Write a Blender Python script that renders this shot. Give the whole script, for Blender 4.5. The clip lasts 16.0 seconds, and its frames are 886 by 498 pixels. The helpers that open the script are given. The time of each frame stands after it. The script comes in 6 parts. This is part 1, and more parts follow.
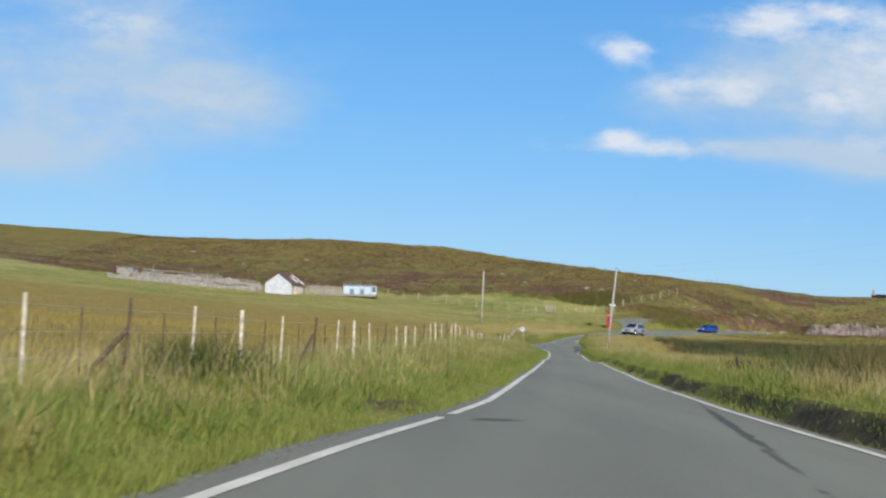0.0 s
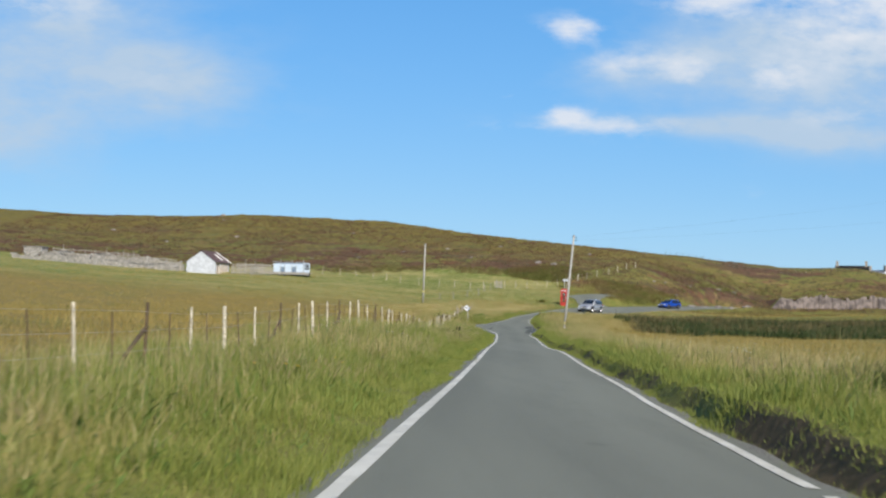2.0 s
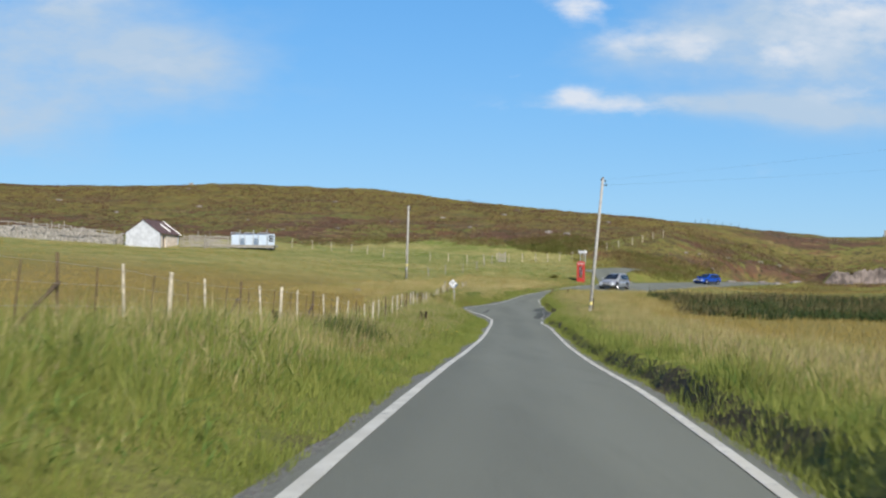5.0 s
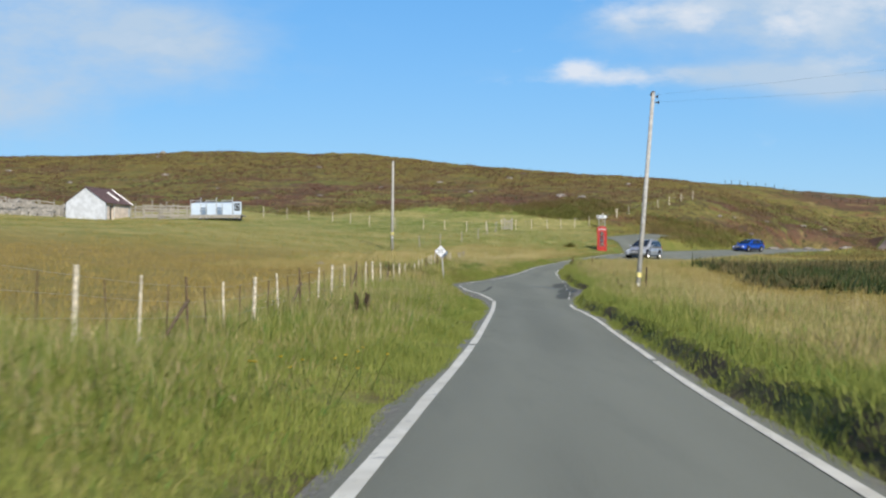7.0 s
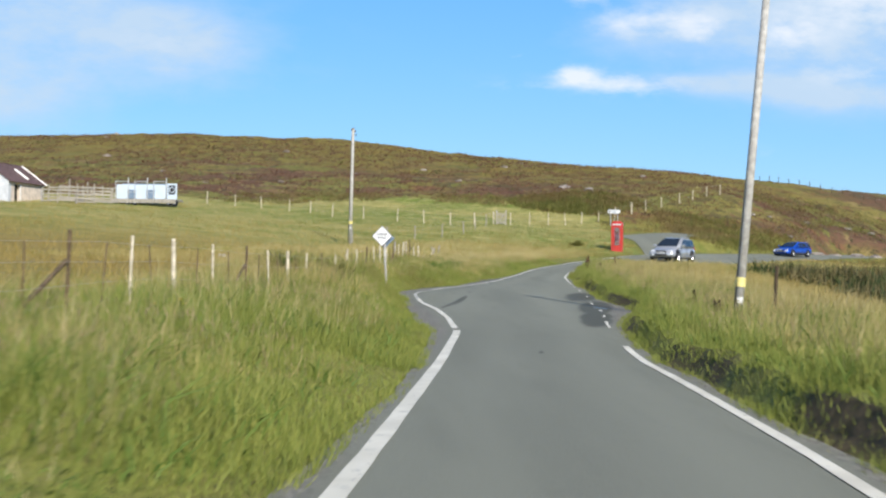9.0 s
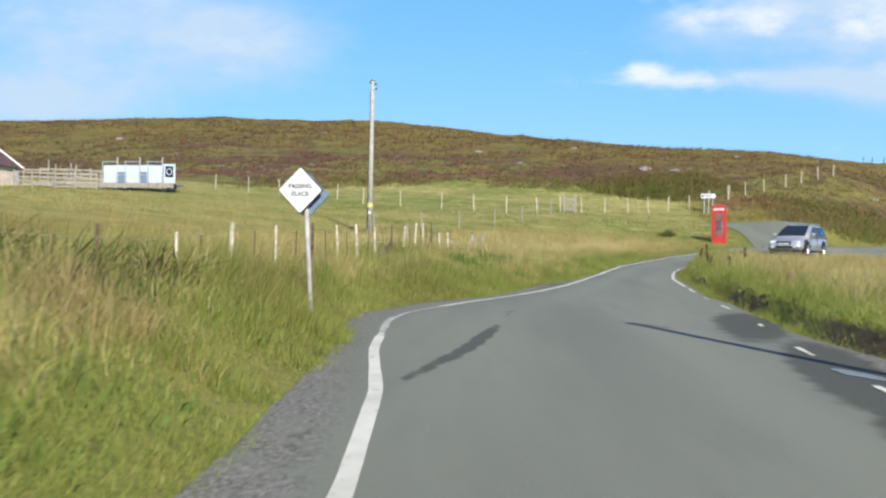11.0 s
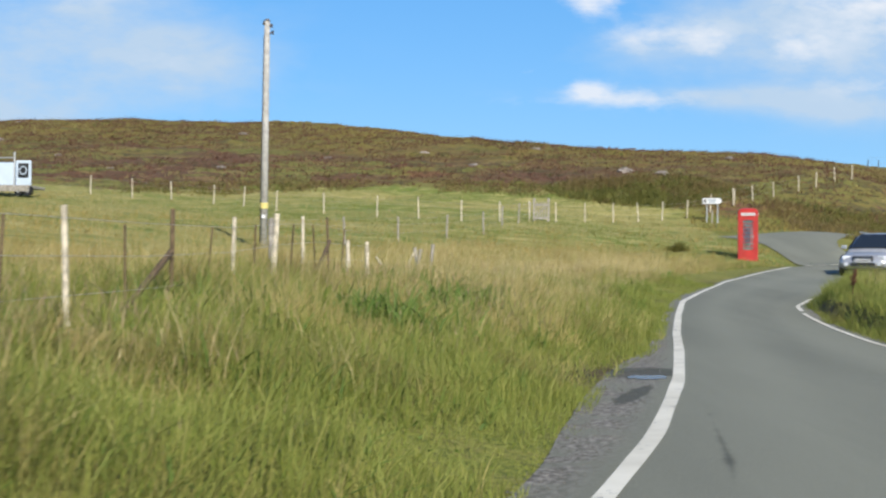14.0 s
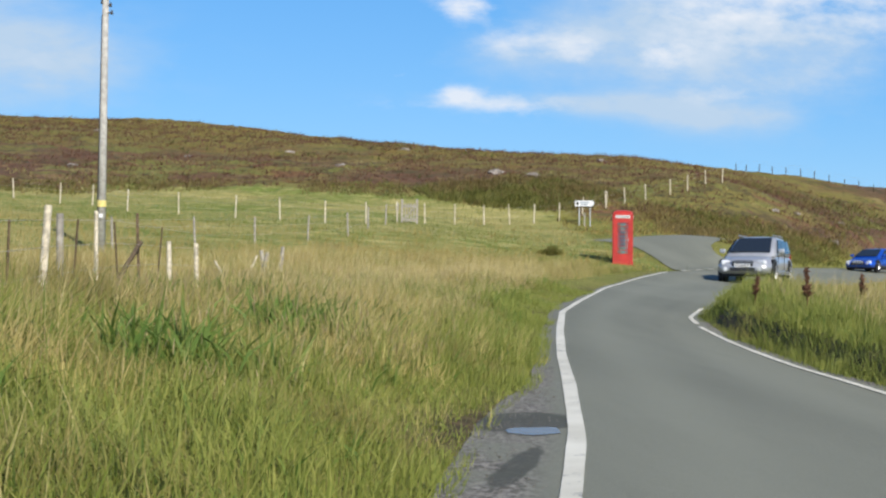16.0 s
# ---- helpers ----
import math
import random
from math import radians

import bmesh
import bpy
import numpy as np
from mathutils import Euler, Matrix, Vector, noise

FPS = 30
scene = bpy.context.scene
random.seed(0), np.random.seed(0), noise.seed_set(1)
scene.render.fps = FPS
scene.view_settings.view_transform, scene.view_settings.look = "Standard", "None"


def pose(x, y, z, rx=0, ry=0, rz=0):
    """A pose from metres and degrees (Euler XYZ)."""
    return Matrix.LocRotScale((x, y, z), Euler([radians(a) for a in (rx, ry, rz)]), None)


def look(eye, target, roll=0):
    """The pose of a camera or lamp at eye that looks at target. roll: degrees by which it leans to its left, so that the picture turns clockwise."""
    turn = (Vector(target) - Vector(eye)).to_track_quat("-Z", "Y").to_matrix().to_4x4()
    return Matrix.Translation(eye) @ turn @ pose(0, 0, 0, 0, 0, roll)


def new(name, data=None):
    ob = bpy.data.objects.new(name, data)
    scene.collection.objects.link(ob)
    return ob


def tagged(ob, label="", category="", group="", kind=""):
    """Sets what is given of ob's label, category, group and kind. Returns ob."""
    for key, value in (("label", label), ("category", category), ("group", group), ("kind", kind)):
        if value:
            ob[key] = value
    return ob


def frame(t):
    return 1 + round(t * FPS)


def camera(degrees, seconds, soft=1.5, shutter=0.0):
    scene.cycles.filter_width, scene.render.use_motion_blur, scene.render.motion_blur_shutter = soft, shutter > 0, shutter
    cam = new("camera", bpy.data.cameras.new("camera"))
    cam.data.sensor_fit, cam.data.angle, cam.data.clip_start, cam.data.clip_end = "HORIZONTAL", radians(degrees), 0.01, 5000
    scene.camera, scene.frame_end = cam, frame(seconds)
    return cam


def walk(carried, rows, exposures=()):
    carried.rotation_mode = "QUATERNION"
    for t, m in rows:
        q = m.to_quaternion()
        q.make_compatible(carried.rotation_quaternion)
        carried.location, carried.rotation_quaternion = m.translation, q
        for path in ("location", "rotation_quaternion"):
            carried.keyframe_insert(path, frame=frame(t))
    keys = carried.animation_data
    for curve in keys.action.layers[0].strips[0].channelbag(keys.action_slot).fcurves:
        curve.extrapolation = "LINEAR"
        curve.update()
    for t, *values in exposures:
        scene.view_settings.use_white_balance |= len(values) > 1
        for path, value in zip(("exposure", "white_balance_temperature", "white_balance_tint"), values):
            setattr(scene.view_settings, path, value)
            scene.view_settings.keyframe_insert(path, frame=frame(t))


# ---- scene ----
SKY_SAT, SKY_VAL = 1.25, 1.25
# camera and its drive
cam = camera(38.6, 16.0, soft=2.3, shutter=0.25)
PATH = [
    (0, (-0.173, -5.436, 1.093), (-0.187, -3.440, 1.208), 2.3),
    (0.5, (0.216, -1.296, 1.122), (0.208, 0.701, 1.230), 2.5),
    (1, (0.633, 3.138, 1.131), (0.629, 5.136, 1.211), 1.6),
    (1.5, (1.099, 7.637, 1.112), (1.131, 9.635, 1.183), 2.0),
    (2, (1.552, 12.374, 1.075), (1.617, 14.371, 1.160), 1.4),
    (2.5, (2.045, 17.442, 1.027), (2.123, 19.438, 1.120), 1.3),
    (3, (2.563, 22.554, 0.947), (2.654, 24.550, 1.021), 1.2),
    (3.5, (3.086, 28.134, 0.882), (3.162, 30.131, 0.956), 1.6),
    (4, (3.597, 33.891, 0.796), (3.667, 35.889, 0.868), 1.6),
    (4.2, (3.903, 36.182, 0.762), (3.968, 38.180, 0.821), 1.5),
    (6.3, (5.821, 60.485, 0.435), (5.871, 62.483, 0.485), 0.3),
    (6.5, (6.030, 62.950, 0.390), (6.079, 64.949, 0.430), 0.4),
    (7, (6.536, 69.100, 0.231), (6.580, 71.100, 0.248), -0.1),
    (7.5, (7.037, 75.245, 0.071), (7.082, 77.244, 0.090), 0.3),
    (8, (7.607, 81.576, -0.067), (7.661, 83.575, -0.032), 0.9),
    (8.2, (7.814, 84.159, -0.084), (7.869, 86.158, -0.056), 1.0),
    (10.3, (9.799, 108.032, -0.210), (9.813, 110.031, -0.189), 0.9),
    (10.5, (9.924, 110.107, -0.221), (9.918, 112.106, -0.189), 0.7),
    (11, (10.076, 115.140, -0.222), (10.021, 117.139, -0.204), 0.9),
    (11.5, (10.113, 119.766, -0.203), (10.004, 121.763, -0.167), 0.3),
    (12, (10.007, 124.043, -0.178), (9.843, 126.036, -0.138), 0.2),
    (12.5, (9.777, 127.885, -0.102), (9.586, 129.875, -0.056), 0.3),
    (13, (9.672, 131.172, -0.037), (9.510, 133.164, 0.030), 0.2),
    (13.5, (9.804, 134.066, 0.038), (9.728, 136.063, 0.108), 0.4),
    (14, (10.059, 136.000, 0.064), (10.089, 137.999, 0.112), 0.6),
    (14.5, (10.286, 137.569, 0.097), (10.412, 139.564, 0.148), 0.6),
    (15, (10.414, 138.752, 0.146), (10.609, 140.742, 0.190), 0.7),
    (15.5, (10.565, 139.206, 0.134), (10.790, 141.193, 0.176), 0.8),
    (16, (10.524, 139.265, 0.153), (10.757, 141.251, 0.208), 0.6),
]
walk(cam, [(t, look(eye, target, roll)) for t, eye, target, roll in PATH], exposures=[(0, 0.3), (4.2, 0.3), (6.3, 0.28), (8.2, 0.48), (10.3, 0.6), (11.5, 0.6), (12.5, 0.5), (16, 0.42)])

# sky, sun
SUN_WAY = Vector((0.316, -0.949, 0.0)).normalized() * math.cos(radians(32.5)) + Vector((0, 0, math.sin(radians(32.5))))
world = bpy.data.worlds.new("sky")
scene.world = world
world.use_nodes = True
wn, wl = world.node_tree.nodes, world.node_tree.links
wn.clear()


def wnode(kind, **sets):
    n = wn.new(kind)
    for key, value in sets.items():
        if key == "operation":
            n.operation = value
    return n


def wmath(op, a, b=None, c=None, clamp=False):
    n = wn.new("ShaderNodeMath")
    n.operation, n.use_clamp = op, clamp
    for i, v in enumerate((a, b, c)):
        if v is None:
            continue
        if isinstance(v, (int, float)):
            n.inputs[i].default_value = v
        else:
            wl.new(v, n.inputs[i])
    return n.outputs[0]


sky = wn.new("ShaderNodeTexSky")
sky.sky_type, sky.sun_disc = "NISHITA", False
sky.sun_elevation, sky.sun_rotation = radians(32.5), radians(161.6)
sky.air_density, sky.dust_density, sky.ozone_density, sky.altitude = 1.0, 0.3, 2.5, 0
coord = wn.new("ShaderNodeTexCoord")
sep = wn.new("ShaderNodeSeparateXYZ")
wl.new(coord.outputs["Generated"], sep.inputs[0])
flat = wmath("MAXIMUM", wmath("ABSOLUTE", sep.outputs[1]), 0.05)
azim = wmath("DIVIDE", sep.outputs[0], flat)
elev = wmath("DIVIDE", sep.outputs[2], flat)
ahead = wmath("GREATER_THAN", sep.outputs[1], 0.0)
comb = wn.new("ShaderNodeCombineXYZ")
wl.new(azim, comb.inputs[0])
wl.new(wmath("MULTIPLY", elev, 2.2), comb.inputs[1])


def wnoise(scale, detail, rough):
    n = wn.new("ShaderNodeTexNoise")
    n.inputs["Scale"].default_value, n.inputs["Detail"].default_value, n.inputs["Roughness"].default_value = scale, detail, rough
    wl.new(comb.outputs[0], n.inputs["Vector"])
    return n.outputs["Fac"]


puffs, wisps = wnoise(17, 7, 0.62), wnoise(6, 5, 0.55)


def bank(a, e, wa, we, gain):
    """A soft bank of cloud about the direction a (across), e (up)."""
    da = wmath("DIVIDE", wmath("SUBTRACT", azim, a), wa)
    de = wmath("DIVIDE", wmath("SUBTRACT", elev, e), we)
    r2 = wmath("ADD", wmath("MULTIPLY", da, da), wmath("MULTIPLY", de, de))
    return wmath("MULTIPLY", wmath("POWER", 2.718, wmath("MULTIPLY", r2, -1.0)), gain)


def total(values):
    out = values[0]
    for v in values[1:]:
        out = wmath("ADD", out, v)
    return out


white = total([bank(*b) for b in ((0.134, 0.222, 0.026, 0.011, 0.75), (0.240, 0.246, 0.04, 0.014, 0.6), (0.295, 0.187, 0.022, 0.012, 0.6), (0.128, 0.152, 0.018, 0.007, 0.95), (0.172, 0.145, 0.036, 0.008, 0.8), (0.280, 0.258, 0.05, 0.014, 0.5),
    (0.172, 0.195, 0.03, 0.014, 0.4), (0.225, 0.192, 0.028, 0.016, 0.5), (0.335, 0.215, 0.05, 0.03, 0.45), (0.40, 0.25, 0.06, 0.03, 0.5), (0.09, 0.142, 0.04, 0.004, 0.22), (0.083, 0.166, 0.022, 0.005, 0.3), (0.36, 0.155, 0.05, 0.012, 0.3),
    (0.3, 0.093, 0.03, 0.006, 0.2), (-0.29, 0.228, 0.05, 0.014, 0.38), (-0.20, 0.172, 0.035, 0.014, 0.2), (0.6, 0.25, 0.2, 0.06, 0.6), (-0.8, 0.3, 0.3, 0.08, 0.6))])
grey = total([bank(*b) for b in ((-0.18, 0.166, 0.085, 0.038, 0.6), (-0.32, 0.19, 0.11, 0.055, 0.65), (-0.34, 0.12, 0.10, 0.034, 0.6), (-0.24, 0.26, 0.10, 0.05, 0.4), (0.245, 0.205, 0.085, 0.04, 0.5), (0.34, 0.185, 0.10, 0.05, 0.5), (0.20, 0.146, 0.11, 0.010, 0.6), (0.33, 0.138, 0.08, 0.014, 0.5), (0.16, 0.185, 0.05, 0.018, 0.4), (0.42, 0.22, 0.12, 0.06, 0.6))])
white_amount = wmath("MULTIPLY", wmath("MULTIPLY_ADD", wmath("ADD", white, wmath("MULTIPLY", wmath("SUBTRACT", puffs, 0.5), 2.6)), 1.25, -0.15, clamp=True), wmath("MULTIPLY", white, 2.2, clamp=True))
grey_amount = wmath("MULTIPLY", wmath("MULTIPLY_ADD", wmath("ADD", grey, wmath("MULTIPLY", wmath("ADD", wmath("SUBTRACT", wisps, 0.5), wmath("MULTIPLY", wmath("SUBTRACT", puffs, 0.5), 0.9)), 1.5)), 1.15, 0.0, clamp=True), wmath("MULTIPLY", grey, 1.6, clamp=True))
white_amount, grey_amount = wmath("MULTIPLY", white_amount, ahead), wmath("MULTIPLY", grey_amount, ahead)


def wmix(fac, a, b):
    n = wn.new("ShaderNodeMix")
    n.data_type = "RGBA"
    for key, v in ((0, fac), (6, a), (7, b)):
        if isinstance(v, (tuple, float, int)):
            n.inputs[key].default_value = v
        else:
            wl.new(v, n.inputs[key])
    return n.outputs[2]


tone = wn.new("ShaderNodeHueSaturation")
tone.inputs["Saturation"].default_value, tone.inputs["Value"].default_value, tone.inputs["Hue"].default_value = SKY_SAT, SKY_VAL, 0.5
wl.new(sky.outputs[0], tone.inputs["Color"])
tint = wn.new("ShaderNodeMix")
tint.data_type, tint.blend_type = "RGBA", "MULTIPLY"
tint.inputs[0].default_value = 1.0
wl.new(tone.outputs[0], tint.inputs[6])
tint.inputs[7].default_value = (0.93, 0.97, 1.1, 1)
rise = wmath("POWER", 2.718, wmath("MULTIPLY", wmath("ABSOLUTE", elev), -7.0))
air = wmix(rise, (0.85, 4.2, 9.4, 1), (4.1, 7.2, 9.9, 1))
low = wmath("MULTIPLY", wmath("POWER", 2.718, wmath("MULTIPLY", wmath("MULTIPLY", elev, elev), -6.0)), 0.8)
clear = wmix(low, tint.outputs[2], air)
sky_col = wmix(wmath("MULTIPLY", grey_amount, 0.9), clear, (5.3, 6.7, 8.3, 1))
sky_col = wmix(wmath("MULTIPLY", white_amount, 0.85), sky_col, (8.4, 8.8, 9.5, 1))
back = wn.new("ShaderNodeBackground")
back.inputs["Strength"].default_value = 0.075
wl.new(sky_col, back.inputs[0])
wo = wn.new("ShaderNodeOutputWorld")
wl.new(back.outputs[0], wo.inputs[0])

sun_data = bpy.data.lights.new("sun", "SUN")
sun_data.energy, sun_data.angle, sun_data.color = 4.6, radians(0.53), (1.0, 0.94, 0.84)
sun = new("sun", sun_data)
sun.matrix_world = look(SUN_WAY * 100, (0, 0, 0))


# ---- materials ----
class Mat:
    """A small wrapper round a node material."""

    def __init__(self, name, rough=0.8, metal=0.0, spec=0.4):
        self.m = bpy.data.materials.new(name)
        self.m.use_nodes = True
        self.n, self.l = self.m.node_tree.nodes, self.m.node_tree.links
        self.b = self.n["Principled BSDF"]
        self.b.inputs["Roughness"].default_value, self.b.inputs["Metallic"].default_value = rough, metal
        self.b.inputs["Specular IOR Level"].default_value = spec

    def put(self, v, socket):
        if isinstance(v, (int, float)):
            socket.default_value = v
        elif isinstance(v, tuple):
            socket.default_value = (*v, 1) if len(v) == 3 else v
        else:
            self.l.new(v, socket)

    def pos(self):
        return self.n.new("ShaderNodeNewGeometry").outputs["Position"]

    def local(self):
        return self.n.new("ShaderNodeTexCoord").outputs["Object"]

    def scaled(self, v, s):
        n = self.n.new("ShaderNodeVectorMath")
        n.operation = "MULTIPLY"
        self.l.new(v, n.inputs[0])
        n.inputs[1].default_value = s
        return n.outputs[0]

    def noise(self, scale, detail=4, rough=0.55, vec=None, distort=0.0):
        n = self.n.new("ShaderNodeTexNoise")
        n.inputs["Scale"].default_value, n.inputs["Detail"].default_value, n.inputs["Roughness"].default_value, n.inputs["Distortion"].default_value = scale, detail, rough, distort
        self.l.new(vec or self.pos(), n.inputs["Vector"])
        return n.outputs["Fac"]

    def voronoi(self, scale, vec=None):
        n = self.n.new("ShaderNodeTexVoronoi")
        n.inputs["Scale"].default_value = scale
        self.l.new(vec or self.pos(), n.inputs["Vector"])
        return n.outputs["Distance"]

    def math(self, op, a, b=None, clamp=False):
        n = self.n.new("ShaderNodeMath")
        n.operation, n.use_clamp = op, clamp
        self.put(a, n.inputs[0])
        if b is not None:
            self.put(b, n.inputs[1])
        return n.outputs[0]

    def step(self, v, lo, hi, a=0.0, b=1.0):
        n = self.n.new("ShaderNodeMapRange")
        n.interpolation_type = "SMOOTHSTEP"
        self.l.new(v, n.inputs[0])
        for i, q in enumerate((lo, hi, a, b)):
            n.inputs[i + 1].default_value = q
        return n.outputs[0]

    def mix(self, fac, a, b):
        n = self.n.new("ShaderNodeMix")
        n.data_type = "RGBA"
        self.put(fac, n.inputs[0]), self.put(a, n.inputs[6]), self.put(b, n.inputs[7])
        return n.outputs[2]

    def attr(self, name):
        n = self.n.new("ShaderNodeAttribute")
        n.attribute_name = name
        return n.outputs["Fac"]

    def island(self):
        return self.n.new("ShaderNodeNewGeometry").outputs["Random Per Island"]

    def each(self):
        return self.n.new("ShaderNodeObjectInfo").outputs["Random"]

    def colour(self, v):
        self.put(v, self.b.inputs["Base Color"])
        return self

    def bump(self, v, strength=0.3, distance=0.02):
        n = self.n.new("ShaderNodeBump")
        n.inputs["Strength"].default_value, n.inputs["Distance"].default_value = strength, distance
        self.l.new(v, n.inputs["Height"])
        self.l.new(n.outputs[0], self.b.inputs["Normal"])
        return self


def plain(name, colour, rough=0.6, metal=0.0, vary=0.25, scale=6.0, spec=0.4, grain=0.15):
    """A painted or natural surface with blotches, fine grain and a little relief."""
    m = Mat(name, rough, metal, spec)
    dark = tuple(c * (1 - vary) for c in colour)
    lite = tuple(min(1, c * (1 + vary * 0.5)) for c in colour)
    col = m.mix(m.step(m.noise(scale, 5, 0.6), 0.35, 0.68), dark, lite)
    fine = m.noise(scale * 14, 3, 0.6)
    col = m.mix(m.math("MULTIPLY", m.step(fine, 0.5, 0.75), 0.35), col, dark)
    return m.colour(col).bump(fine, grain, 0.01).m


def tarmac(name, base):
    m = Mat(name, 0.82, 0, 0.3)
    drawn = m.scaled(m.pos(), (1.0, 0.10, 1.0))
    big, mid, fine = m.noise(0.45, 4, 0.55, drawn), m.noise(2.6, 5, 0.6, drawn), m.noise(85, 3, 0.7)
    a = tuple(c * 0.86 for c in base)
    b = tuple(c * 1.14 for c in base)
    col = m.mix(m.step(big, 0.36, 0.64), a, b)
    col = m.mix(m.math("MULTIPLY", m.step(mid, 0.5, 0.72), 0.35), col, tuple(c * 0.7 for c in base))
    col = m.mix(m.math("MULTIPLY", m.step(fine, 0.42, 0.7), 0.5), col, tuple(c * 1.7 for c in base))
    track = m.attr("track")
    col = m.mix(m.math("MULTIPLY", track, 0.45), col, tuple(c * 1.5 for c in base))
    edge = m.attr("grit")
    col = m.mix(m.math("MULTIPLY", edge, m.step(m.noise(3.1, 5, 0.65), 0.32, 0.55)), col, m.mix(m.step(m.noise(22, 4, 0.7), 0.42, 0.6), (0.085, 0.077, 0.062), (0.27, 0.252, 0.215)))
    spots = m.math("ADD", m.attr("damp"), m.math("MULTIPLY", m.math("SUBTRACT", m.noise(1.7, 6, 0.7), 0.5), 0.9))
    col = m.mix(m.math("MULTIPLY", m.step(spots, 0.30, 0.62), 0.8), col, tuple(c * 0.34 for c in base))
    return m.colour(col).bump(fine, 0.35, 0.010).m


def blade_material(name, greens, straws, amount, spread=0.35, thin=0.33, withered=False):
    """Grass: each blade has its own tint, and patches of the sward turn from green to straw."""
    m = Mat(name, 0.6, 0, 0.2)
    patch = m.math("ADD", m.math("MULTIPLY", m.noise(0.32, 4, 0.65), 0.55), m.math("MULTIPLY", m.noise(1.5, 3, 0.6), 0.45))
    one = m.island()
    mixed = m.math("ADD", m.math("MULTIPLY", m.math("SUBTRACT", patch, 0.5), 3.2), m.math("MULTIPLY", one, spread))
    mixed = m.math("ADD", mixed, m.attr("dry"))
    fac = m.step(mixed, amount - 0.16, amount + 0.16)
    g = m.mix(one, greens[0], greens[1])
    s = m.mix(one, straws[0], straws[1])
    col = m.mix(fac, g, s)
    hue = m.noise(0.9, 3, 0.6)
    col = m.mix(m.math("MULTIPLY", m.step(hue, 0.52, 0.68), 0.4), col, greens[0])
    if withered:
        drift = m.math("ADD", m.noise(0.42, 4, 0.6), m.math("MULTIPLY", m.math("SUBTRACT", one, 0.5), 0.10))
        col = m.mix(m.math("MULTIPLY", m.step(drift, 0.52, 0.62), 0.5), col, m.mix(one, (0.135, 0.095, 0.036), (0.255, 0.175, 0.080)))
    m.colour(col)
    t = m.n.new("ShaderNodeBsdfTranslucent")
    m.l.new(col, t.inputs[0])
    mx = m.n.new("ShaderNodeMixShader")
    mx.inputs[0].default_value = thin
    out = m.n["Material Output"]
    m.l.new(m.b.outputs[0], mx.inputs[1]), m.l.new(t.outputs[0], mx.inputs[2]), m.l.new(mx.outputs[0], out.inputs[0])
    return m.m


